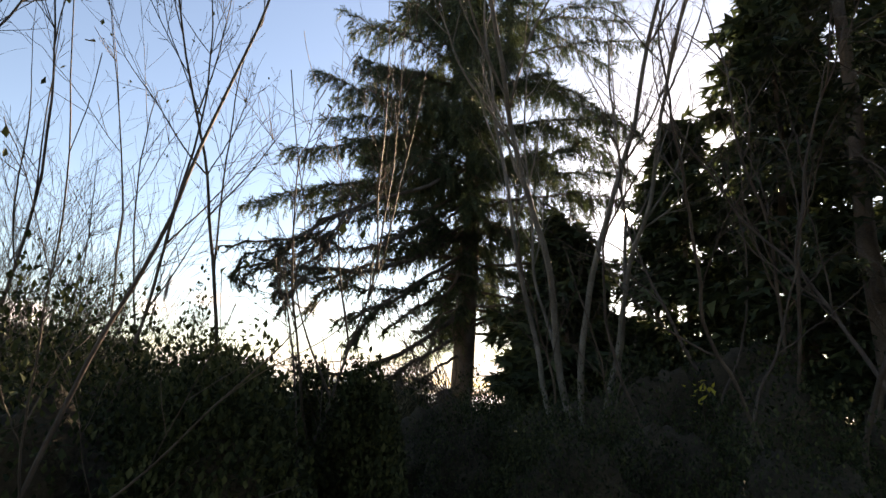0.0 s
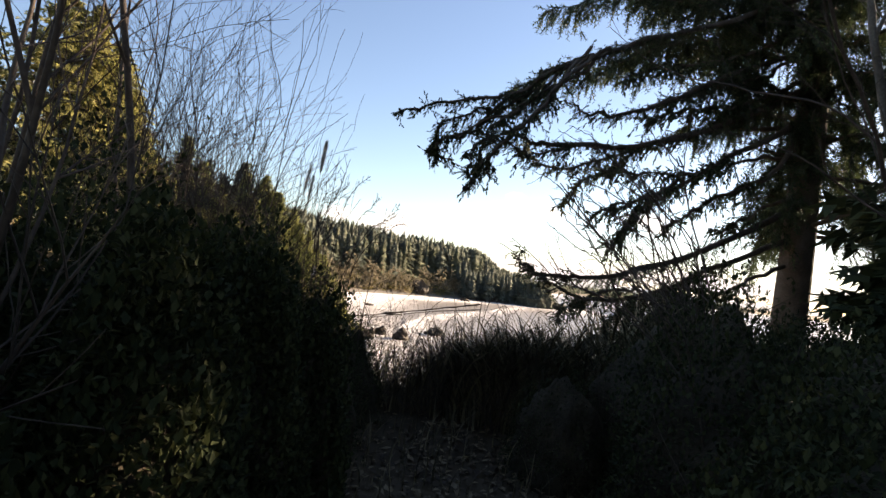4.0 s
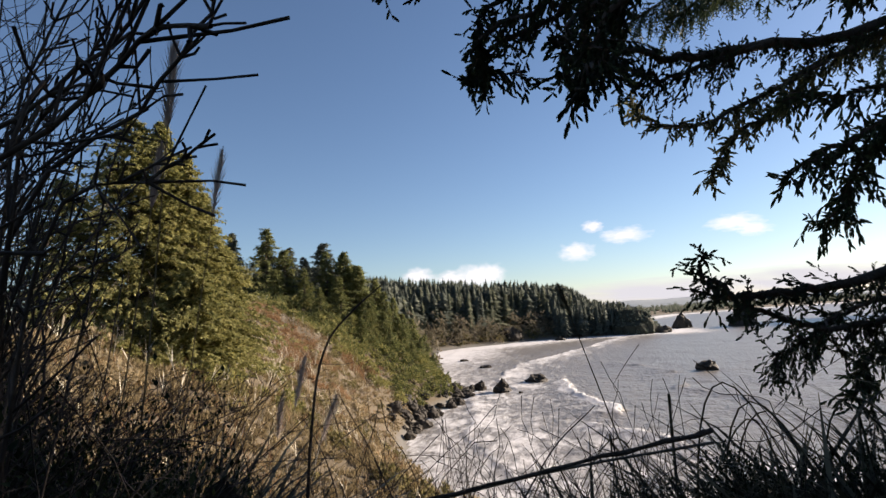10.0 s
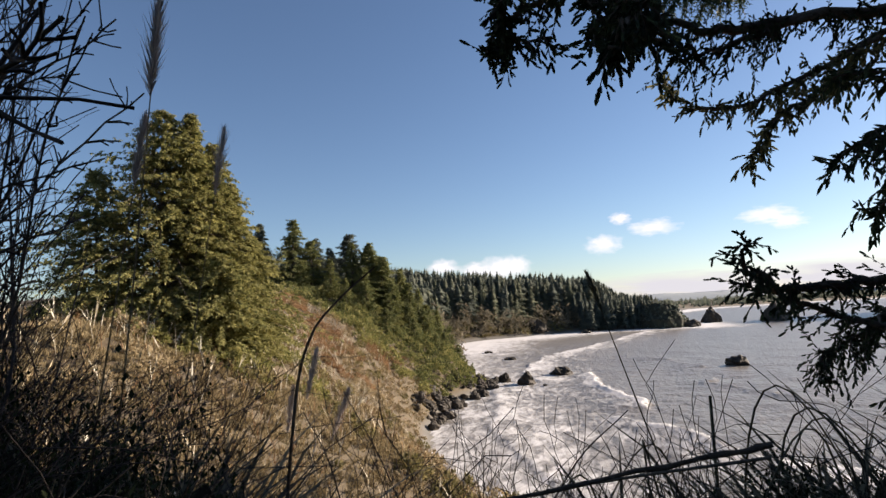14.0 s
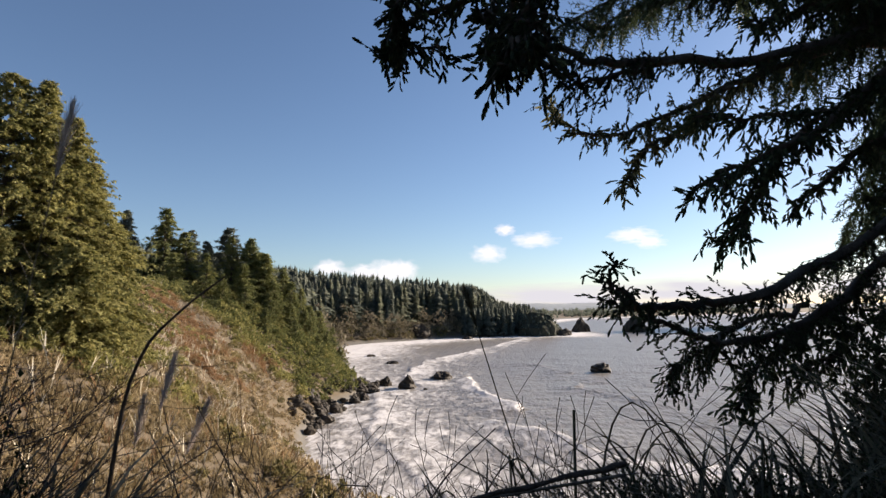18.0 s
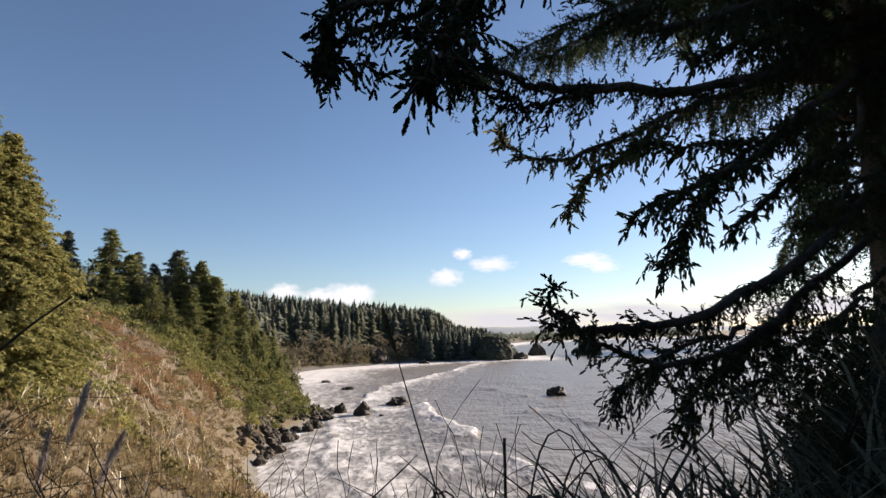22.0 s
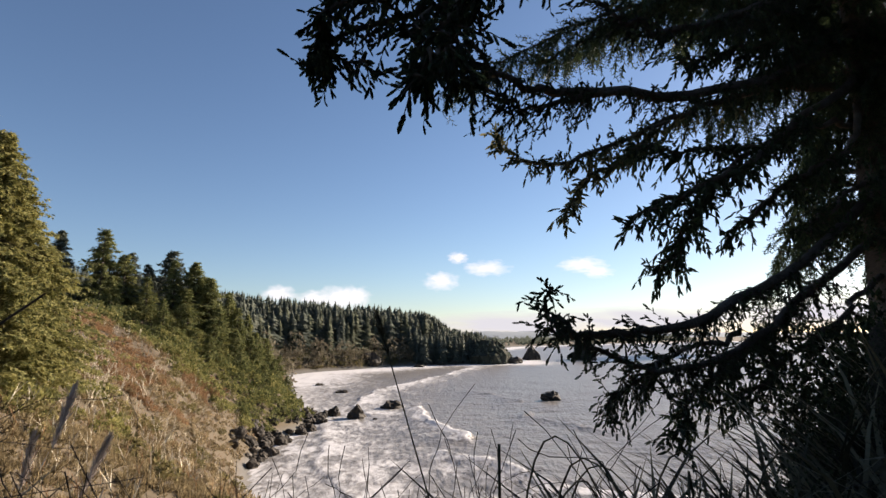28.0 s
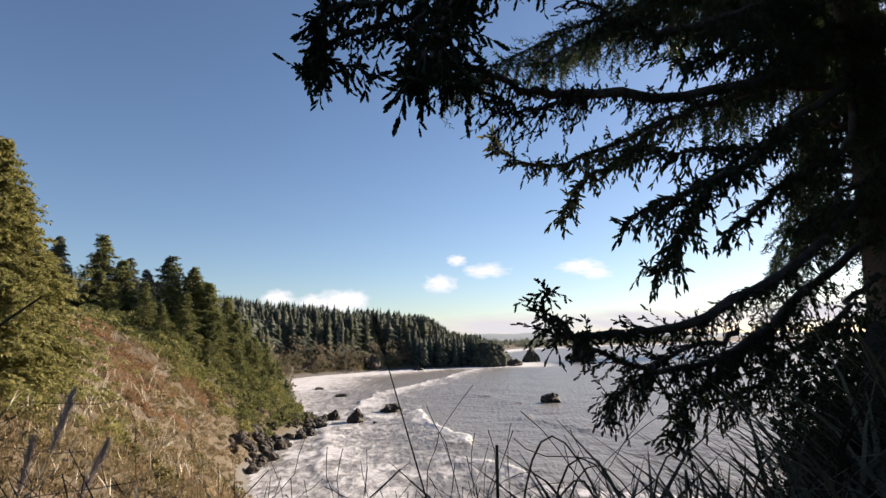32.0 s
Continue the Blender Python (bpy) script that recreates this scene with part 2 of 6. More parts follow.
# the shore from below the lookout round the bay: x, y, width of the slope behind it, width of the beach
SHORE = np.array([
    (2600, -900, 60, 1), (400, -60, 50, 1), (160, 10, 45, 1), (70, 32, 44, 1), (25, 42, 44, 1), (-8, 58, 38, 1),
    (-28, 85, 32, 1), (-38, 110, 32, 1), (-42, 140, 42, 1), (-38, 172, 40, 1), (-45, 186, 38, 1), (-62, 225, 40, 3),
    (-80, 280, 50, 10), (-98, 340, 55, 14), (-100, 395, 55, 16), (-79, 427, 50, 12), (-45, 473, 45, 6),
    (-13, 510, 40, 3), (35, 522, 40, 1), (64, 530, 26, 1), (68, 545, 26, 1), (40, 600, 40, 2), (0, 700, 60, 6), (40, 900, 80, 20),
    (170, 1250, 120, 30), (460, 1550, 150, 30), (900, 1850, 200, 30), (2800, 3000, 200, 30)])


def offshore(x, y):
    """Distance inland from the shore (negative out at sea), with the slope and beach width of the nearest stretch."""
    best = np.full(np.shape(x), 1e9)
    side, width, beach = np.zeros(np.shape(x)), np.zeros(np.shape(x)), np.zeros(np.shape(x))
    for a, b in zip(SHORE[:-1], SHORE[1:]):
        e = b[:2] - a[:2]
        u = np.clip(((x - a[0]) * e[0] + (y - a[1]) * e[1]) / (e @ e), 0, 1)
        dx, dy = x - a[0] - u * e[0], y - a[1] - u * e[1]
        d = np.hypot(dx, dy)
        near = d < best
        best = np.where(near, d, best)
        side = np.where(near, np.sign(e[0] * dy - e[1] * dx), side)
        width = np.where(near, a[2] + u * (b[2] - a[2]), width)
        beach = np.where(near, a[3] + u * (b[3] - a[3]), beach)
    return best * side, width, beach


def land(x, y):
    """Height of the ground."""
    x, y = np.asarray(x, float), np.asarray(y, float)
    far = np.clip(np.hypot(x, y) / 60 - 0.1, 0, 1)
    d, w, b = offshore(x, y)
    d = d + far * (fbm(x / 22, y / 22, 3) - 0.5) * 9
    top = np.interp(y, [5, 40, 90, 150, 220, 400, 500, 560, 700, 1200], [0, 1.5, 6, 9, 8, 7, 6, 1, -10, -12])
    top = top + far * (fbm(x / 40, y / 40, 9) - 0.5) * 5 + np.clip(-x - 90, 0, 400) * 0.02 * far
    u = np.clip((d - b) / w, 0, 1)
    rise = np.where(u > 0, 1 - (1 - u) ** 1.12, 0)
    z = SEA - 0.2 + np.clip(d / np.maximum(b, 1), -4, 1) * 1.2 + (top - SEA - 1.0) * rise
    z = np.where(d < 0, np.maximum(SEA - 0.2 + d * 0.12, SEA - 6), z)
    z = z + np.where(u > 0.02, (fbm(x / 9, y / 9, 5) - 0.5) * 2.2 * far, 0)
    near = 1 - np.clip(np.hypot(x, y + 3) / 25, 0, 1)
    # the bluff breaks off just before the lookout
    over = y - np.interp(x, [-40, -15, -8, -3, 0, 6, 30], [-30, -9, 0.6, 2.9, 3.1, 4.0, 0.0])
    z = z - np.clip(over * 0.85, 0, 9) * np.clip(1 - (np.hypot(x, y) - 20) / 25, 0, 1)
    return z + near * ((fbm(x / 1.3, y / 1.3, 2) - 0.5) * 0.16)


def land1(x, y):
    return float(land(np.array([x]), np.array([y]))[0])


def grid(xs, ys, zz):
    b = Build()
    gx, gy = np.meshgrid(xs, ys, indexing="ij")
    b.add(np.stack([gx, gy, zz], -1).reshape(-1, 3), np.zeros((0, 4)))
    n, m = len(xs), len(ys)
    i, j = np.meshgrid(np.arange(n - 1), np.arange(m - 1), indexing="ij")
    q = np.stack([i * m + j, (i + 1) * m + j, (i + 1) * m + j + 1, i * m + j + 1], -1).reshape(-1, 4)
    b.f = [q]
    return b


steps = 6 * np.sinh(np.arange(-162, 163) * 0.045)
gx, gy = np.meshgrid(steps, steps, indexing="ij")
M_GROUND = material("forest_floor", [(0.035, 0.026, 0.017), (0.075, 0.057, 0.036), (0.15, 0.115, 0.07)], 0.95, 0.35, 9, 0.6)
ground = part("ground", grid(steps, steps, land(gx, gy)), M_GROUND, smooth=True)
tagged(ground, "dark brown bluff ground with leaf litter above the sea", "ground", kind="structure")

# grey sand where the ground is low
gn, gl = M_GROUND.node_tree.nodes, M_GROUND.node_tree.links
where = gn.new("ShaderNodeNewGeometry")
split = gn.new("ShaderNodeSeparateXYZ")
gl.new(where.outputs["Position"], split.inputs[0])
low = gn.new("ShaderNodeMapRange")
low.inputs["From Min"].default_value, low.inputs["From Max"].default_value = SEA + 2.4, SEA + 0.9
gl.new(split.outputs["Z"], low.inputs["Value"])
sand = gn.new("ShaderNodeMix")
sand.data_type = "RGBA"
sand.inputs["B"].default_value = (0.13, 0.12, 0.105, 1)
gl.new(low.outputs[0], sand.inputs["Factor"])
gl.new([l for l in gl if l.to_socket.name == "Base Color"][0].from_socket, sand.inputs["A"])
earth = gn.new("ShaderNodeMapRange")
earth.inputs["From Min"].default_value, earth.inputs["From Max"].default_value = -1.5, -4.5
gl.new(split.outputs["Z"], earth.inputs["Value"])
slope = gn.new("ShaderNodeMix")
slope.data_type = "RGBA"
slope.inputs["B"].default_value = (0.11, 0.085, 0.054, 1)
gl.new(earth.outputs[0], slope.inputs["Factor"])
gl.new(sand.inputs["A"].links[0].from_socket, slope.inputs["A"])
gl.new(slope.outputs["Result"], sand.inputs["A"])
gl.new(sand.outputs["Result"], gn["Principled BSDF"].inputs["Base Color"])

# ---------------------------------------------------------------- the sea
xs = np.concatenate([-np.geomspace(3500, 135, 22), np.arange(-134, -60, 1.2), np.arange(-60, 60, 0.7), np.arange(60, 150, 1.4), np.geomspace(150, 4200, 90)])
ys = np.concatenate([-np.geomspace(3500, 1000, 5), np.linspace(-900, 34, 14), np.arange(36, 70, 1.2), np.arange(70, 260, 0.8), np.geomspace(260, 4300, 170)])
sx, sy = np.meshgrid(xs, ys, indexing="ij")
off, _, _ = offshore(sx, sy)
off = -off
wob = (fbm(sx / 35, sy / 35, 21) - 0.5) * 20 + (fbm(sx / 9, sy / 9, 22) - 0.5) * 7 + (fbm(sx / 3.5, sy / 3.5, 23) - 0.5) * 5


def beyond(front):
    """Distance seaward of a wave front, and how much of the wave is left towards its ends."""
    best, side, left = np.full(sx.shape, 1e9), np.zeros(sx.shape), np.ones(sx.shape)
    p = np.array(front, float)
    for k, (a, b) in enumerate(zip(p[:-1], p[1:])):
        e = b - a
        raw = ((sx - a[0]) * e[0] + (sy - a[1]) * e[1]) / (e @ e)
        u = np.clip(raw, 0, 1)
        dx, dy = sx - a[0] - u * e[0], sy - a[1] - u * e[1]
        d = np.hypot(dx, dy)
        near = d < best
        best, side = np.where(near, d, best), np.where(near, np.sign(e[1] * dx - e[0] * dy), side)
        out = np.clip(-raw if k == 0 else 0 * raw, 0, 9) + np.clip(raw - 1 if k == len(p) - 2 else 0 * raw, 0, 9)
        left = np.where(near, np.exp(-out * np.hypot(*e) / 9), left)
    return best * side, left


wave, crest = np.zeros_like(off), np.zeros_like(off)
# the fronts of the breaking waves, with height, and the width of white water behind them
FRONTS = [([(2, 66), (-12, 85), (-17, 97), (-22, 109), (-32, 143), (-37, 160), (-40, 178)], 0.4, 34, 0.85),
          ([(-24, 182), (-28, 195), (-37, 239), (-29, 277), (-12, 330), (6, 405), (26, 470)], 0.55, 26, 0.9),
          ([(-7, 200), (-2, 172), (1, 160), (6, 142)], 1.5, 9, 1.1), ([(1, 126), (13, 114), (21, 101), (40, 88), (85, 70)], 1.6, 18, 1.0),
          ([(-62, 240), (-78, 285), (-88, 330), (-86, 380), (-60, 430)], 0.3, 22, 0.8), ([(30, 190), (44, 150), (70, 120)], 0.9, 3, 0.3), ([(16, 260), (30, 220)], 0.8, 3, 0.3)]
for k, (front, high, reach, white) in enumerate(FRONTS):
    d, left = beyond(front)
    d = d + wob * (0.45 if k < 5 else 0.9)
    strength = left * np.clip(0.35 + 1.1 * vnoise(sx / 16 + 9 * k, sy / 16, 40 + k), 0, 1)
    wave += high * strength * np.where(d > 0, np.exp(-d / 5), np.exp(-((d / 0.9) ** 2)))
    crest = np.maximum(crest, white * left * np.where(d > -0.4, np.exp(-np.clip(d, 0, None) / reach), 0) * (0.34 + 0.75 * fbm(sx / 7, sy / 7, 60 + k)) * (d < 3 * reach))
chop = (fbm(sx / 6, sy / 4, 31) - 0.5) * 0.5 + (fbm(sx / 17, sy / 12, 33) - 0.5) * 0.9 + (fbm(sx / 2, sy / 1.6, 35) - 0.5) * 0.25
wide = np.clip((off - 2) / 20, 0.12, 1)
wave = wave * (sy < 700) + chop * wide + 0.35 * crest * (fbm(sx / 1.8, sy / 1.8, 37) - 0.4)
streak = np.clip(1.2 - off / (34 + 46 * fbm(sx / 60, sy / 60, 51)), 0, 1) ** 0.7 * 0.5
shore_foam = np.clip(1 - off / 5, 0, 1) * 0.45
bay = np.clip(1.25 - off / 60, 0, 1) * np.clip((sy - 230) / 90, 0, 1) * (sy < 640) * (0.62 + 0.5 * fbm(sx / 30, sy / 12, 53))
far_surf = np.clip(1.3 - off / 60, 0, 1) * (sy > 700)
foam = np.clip(np.maximum.reduce([crest, streak, shore_foam, bay, far_surf * 0.9]), 0, 1.1)
sea_build = grid(xs, ys, SEA + wave)
sea_mesh = sea_build.mesh("sea", None, smooth=True)
sea_mesh.attributes.new("foam", "FLOAT", "POINT").data.foreach_set("value", foam.ravel().astype(np.float32))


def sea_material():
    m = bpy.data.materials.new("grey_surf_water")
    m.use_nodes = True
    n, ln = m.node_tree.nodes, m.node_tree.links
    b = n["Principled BSDF"]
    tc = n.new("ShaderNodeTexCoord")
    at = n.new("ShaderNodeAttribute")
    at.attribute_name = "foam"
    mp = n.new("ShaderNodeMapping")
    mp.inputs["Rotation"].default_value = (0, 0, radians(12))
    mp.inputs["Scale"].default_value = (1.0, 0.45, 1.0)
    ln.new(tc.outputs["Object"], mp.inputs["Vector"])
    lace = n.new("ShaderNodeTexNoise")
    lace.inputs["Scale"].default_value, lace.inputs["Detail"].default_value, lace.inputs["Roughness"].default_value = 0.4, 12, 0.78
    lace.inputs["Distortion"].default_value = 0.8
    ln.new(mp.outputs[0], lace.inputs["Vector"])
    s = n.new("ShaderNodeMath")
    s.operation = "ADD"
    wide_lace = n.new("ShaderNodeMath")
    wide_lace.operation = "MULTIPLY_ADD"
    wide_lace.inputs[1].default_value, wide_lace.inputs[2].default_value = 2.2, -0.6
    ln.new(lace.outputs["Fac"], wide_lace.inputs[0])
    ln.new(at.outputs["Fac"], s.inputs[0])
    ln.new(wide_lace.outputs[0], s.inputs[1])
    ramp = n.new("ShaderNodeMapRange")
    ramp.inputs["From Min"].default_value, ramp.inputs["From Max"].default_value = 0.86, 1.2
    ln.new(s.outputs[0], ramp.inputs["Value"])
    mix = n.new("ShaderNodeMix")
    mix.data_type = "RGBA"
    mix.inputs["A"].default_value, mix.inputs["B"].default_value = (0.19, 0.172, 0.15, 1), (0.57, 0.555, 0.55, 1)
    ln.new(ramp.outputs[0], mix.inputs["Factor"])
    ln.new(mix.outputs["Result"], b.inputs["Base Color"])
    rg = n.new("ShaderNodeMapRange")
    rg.inputs["To Min"].default_value, rg.inputs["To Max"].default_value = 0.34, 0.85
    ln.new(ramp.outputs[0], rg.inputs["Value"])
    ln.new(rg.outputs[0], b.inputs["Roughness"])
    b.inputs["IOR"].default_value = 1.33
    rip = n.new("ShaderNodeTexNoise")
    rip.inputs["Scale"].default_value, rip.inputs["Detail"].default_value = 0.8, 6
    mp2 = n.new("ShaderNodeMapping")
    mp2.inputs["Rotation"].default_value = (0, 0, radians(15))
    mp2.inputs["Scale"].default_value = (1.0, 0.5, 1.0)
    ln.new(tc.outputs["Object"], mp2.inputs["Vector"])
    ln.new(mp2.outputs[0], rip.inputs["Vector"])
    bp = n.new("ShaderNodeBump")
    bp.inputs["Strength"].default_value, bp.inputs["Distance"].default_value = 0.9, 0.6
    ln.new(rip.outputs["Fac"], bp.inputs["Height"])
    flat = n.new("ShaderNodeMapRange")
    flat.inputs["To Min"].default_value, flat.inputs["To Max"].default_value = 0.75, 0.25
    ln.new(ramp.outputs[0], flat.inputs["Value"])
    ln.new(flat.outputs[0], bp.inputs["Strength"])
    ln.new(bp.outputs[0], b.inputs["Normal"])
    return m


sea_mesh.materials.clear()
sea_mesh.materials.append(sea_material())
sea = tagged(new("sea", sea_mesh), "grey sea with lines of white surf in a bay", "water", kind="structure")

# ---------------------------------------------------------------- conifers
SPIKE_V = [(-0.16, 0, 0), (0.16, 0, 0), (0.02, 1.0, -0.12), (-0.07, 0.15, 0.05), (-0.5, 0.62, -0.1), (0.02, 0.4, 0.02),
           (0.07, 0.15, 0.05), (0.5, 0.6, -0.12), (-0.02, 0.42, 0.02), (0, 0.2, -0.1), (0.1, 0.55, -0.45), (0.02, 0.5, -0.05)]
SPIKE_F = [(0, 1, 2), (3, 5, 4), (6, 7, 8), (9, 10, 11)]


def conifer(height, radius, clump, count, bare=0.12, rng=None, ragged=0.3, trunk_r=None, top_power=0.85, droop=0.25):
    """A trunk and a crown of many small drooping sprays along whorled boughs."""
    trunk, crown = Build(), Build()
    tr = trunk_r or height * 0.014
    wob = rng.uniform(-0.01, 0.01, (7, 2)) * height
    wob[0] = 0
    zs = np.linspace(-0.6, height, 7)
    trunk.tube(np.column_stack([wob, zs]), np.linspace(tr, tr * 0.12, 7), 7)
    nb = int(count / 26)
    hs, ds = [], []
    for _ in range(nb):
        h = bare + (0.99 - bare) * rng.uniform() ** 0.85
        r = radius * (1 - h) ** top_power * (1 + rng.normal() * ragged * 0.6) * (0.75 + 0.25 * min(1, (h - bare) * 8 + 0.3)) + 0.02 * height * (1 - h)
        r = max(r, clump * 0.5)
        a = rng.uniform(0, 2 * np.pi)
        u = rng.uniform(0.12, 1, int(26 * (0.3 + 1.1 * (1 - h)))) ** 0.6
        rise = rng.uniform(-0.1, 0.35) * (0.4 + h)
        p = np.column_stack([np.cos(a) * r * u, np.sin(a) * r * u, h * height + r * (rise * u - droop * u * u)])
        p += rng.normal(0, clump * 0.35, p.shape) * [1, 1, 0.6]
        d = np.column_stack([np.full(len(u), np.cos(a)), np.full(len(u), np.sin(a)), np.full(len(u), rise - 2 * droop * u.mean())])
        side = np.array([-np.sin(a), np.cos(a), 0])
        d += side * rng.uniform(-0.9, 0.9, (len(u), 1)) + rng.normal(0, 0.25, d.shape)
        hs.append(p)
        ds.append(d)
        if height > 14 and rng.uniform() < 0.5 and h < 0.75:
            trunk.tube([(0, 0, h * height), (np.cos(a) * r * 0.5, np.sin(a) * r * 0.5, h * height + r * 0.1), (np.cos(a) * r * 0.9, np.sin(a) * r * 0.9, h * height + r * (rise - droop) * 0.8)], [tr * 0.18, tr * 0.1, tr * 0.03], 3)
    p, d = np.concatenate(hs), np.concatenate(ds)
    m = along(d, rng.uniform(-0.8, 0.8, len(p))) * rng.uniform(0.7, 1.5, len(p))[:, None, None] * clump
    crown.stamp(SPIKE_V, SPIKE_F, m, p)
    return trunk, crown


def conifer_thing(at, trunk_mesh, crown_mesh, label, scale=1.0, turn=0.0, group="", wide=1.0):
    t = holder("conifer_tree", at, label, "tree", group)
    t.scale = (scale * wide, scale * wide, scale)
    t.rotation_euler = (0, 0, turn)
    part("trunk", trunk_mesh, None, t)
    part("crown", crown_mesh, None, t)
    return t


# tall sunlit spruces on the near bluff
rng = np.random.default_rng(11)
for x, y, h, r, lab in ((-43.2, 44.5, 22.5, 8.2, "tall sunlit spruce with drooping boughs on the bluff"), (-41.05, 46, 23.4, 4.0, "yellow-green spruce beside a taller one on the bluff"), (-40.1, 48.4, 21.6, 3.8, "ragged spruce with bare tips on the bluff"), (-39.7, 50.6, 18.2, 3.8, "spruce with drooping tips above the slope"),
                        (-37.5, 51, 13.0, 6.0, "broad low spruce on the brown bluff slope"), (-47.5, 41, 14.5, 6.5, "tan-green spruce behind taller ones on the bluff"), (-35.5, 44, 9.5, 5.2, "short bushy spruce at the foot of taller ones")):
    tb, cb = conifer(h, r, 0.46, 22000 if h > 16 else 11000, 0.0, rng, 0.75, top_power=0.72)
    t = holder("spruce_tree", (x, y, land1(x, y)), lab, "tree", "spruces on the bluff")
    part("trunk", tb, M_BARK, t)
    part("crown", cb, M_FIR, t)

# firs and spruces along the ridge of the point
kinds = []
for h, r, cl in ((20, 3.6, 0.85), (22, 4.8, 0.95), (18, 5.2, 0.95), (24, 4.2, 0.9)):
    tb, cb = conifer(h, r, cl * 0.72, 6000, 0.03, rng, 0.55, top_power=0.74)
    # each crown comes in a sunlit colour and a darker, unlit one
    kinds.append((tb.mesh("ridge_trunk", M_BARK), cb.mesh("ridge_crown", M_RIDGE), cb.mesh("ridge_crown_unlit", M_FIRHAZE), h))
RIDGE = [(-109.2, 155, 0, 24, 1), (-100, 160, 1, 25, 0), (-96.2, 165, 2, 18.5, 0), (-92.8, 172, 0, 17, 1), (-83.5, 170, 3, 19.0, 0), (-78.9, 174, 2, 19.5, 0), (-75.8, 180, 1, 19.5, 0), (-78, 173, 1, 21, 0), (-73, 172, 2, 18, 0),
         (-70, 180, 3, 19, 0), (-66, 178, 1, 16, 0), (-62, 183, 2, 13, 0), (-96, 168, 3, 20, 1), (-88, 178, 2, 22, 1), (-80, 184, 1, 20, 0), (-73, 190, 3, 19, 0),
         (-112, 158, 2, 20, 1), (-104, 166, 1, 22, 1), (-118, 150, 3, 21, 1), (-60, 190, 2, 12, 0), (-56, 186, 1, 9, 0), (-76, 163, 2, 12, 0), (-68, 168, 1, 11, 0), (-60, 174, 2, 10, 0), (-72, 156, 2, 9, 0), (-66, 160, 1, 10, 0), (-62, 166, 2, 9, 0), (-57, 170, 1, 8, 0), (-54, 178, 2, 8, 0), (-64, 152, 2, 7, 0), (-58, 160, 1, 7, 0),
         (-53, 166, 2, 6, 0), (-82, 152, 1, 12, 0), (-90, 148, 2, 11, 0), (-76, 150, 3, 9, 0), (-52, 188, 2, 8, 0), (-58, 198, 1, 13, 0), (-66, 206, 2, 16, 0), (-70, 198, 3, 19, 0)]
for k, (x, y, kind, h, dark) in enumerate(RIDGE):
    tm, cm, cd, h0 = kinds[kind]
    lab = "conifer in an unlit dark colour on the ridge of the point" if dark else "conifer in a sunlit green colour on the ridge of the point"
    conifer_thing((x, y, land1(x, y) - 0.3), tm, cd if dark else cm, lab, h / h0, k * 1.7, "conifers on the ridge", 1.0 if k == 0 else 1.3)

# the woods behind the bay, far off
woods_t, woods_c = Build(), Build()


def spire(h, r, power, g):
    """A far conifer: a trunk and ragged, overlapping tiers of boughs."""
    t, c = Build(), Build()
    t.tube([(0, 0, -1), (0, 0, h * 0.5), (0, 0, h * 0.95)], [0.4, 0.28, 0.05], 4)
    tiers = 15
    for k in range(tiers):
        u = k / (tiers - 1)
        z = h * (0.08 + 0.87 * u)
        rr = r * (1 - u) ** power * g.uniform(0.7, 1.2) + 0.3
        n_p = 9
        a = np.arange(n_p) * 2 * np.pi / n_p + g.uniform(0, 6)
        out = rr * g.uniform(0.45, 1.3, n_p)
        shift = g.normal(0, 0.12 * rr, 2)
        tips = np.column_stack([np.cos(a) * out + shift[0], np.sin(a) * out + shift[1], z - out * g.uniform(-0.1, 0.55, n_p)])
        b = a + np.pi / n_p
        ins = np.column_stack([np.cos(b) * rr * 0.45, np.sin(b) * rr * 0.45, np.full(n_p, z + 0.1)])
        top_p = np.array([[shift[0] * 0.5, shift[1] * 0.5, z + h * 0.08]])
        v = np.concatenate([tips, ins, top_p])
        f = [(i, n_p + i, 2 * n_p) for i in range(n_p)] + [((i + 1) % n_p, 2 * n_p, n_p + i) for i in range(n_p)]
        c.add(v, f)
    return t, c


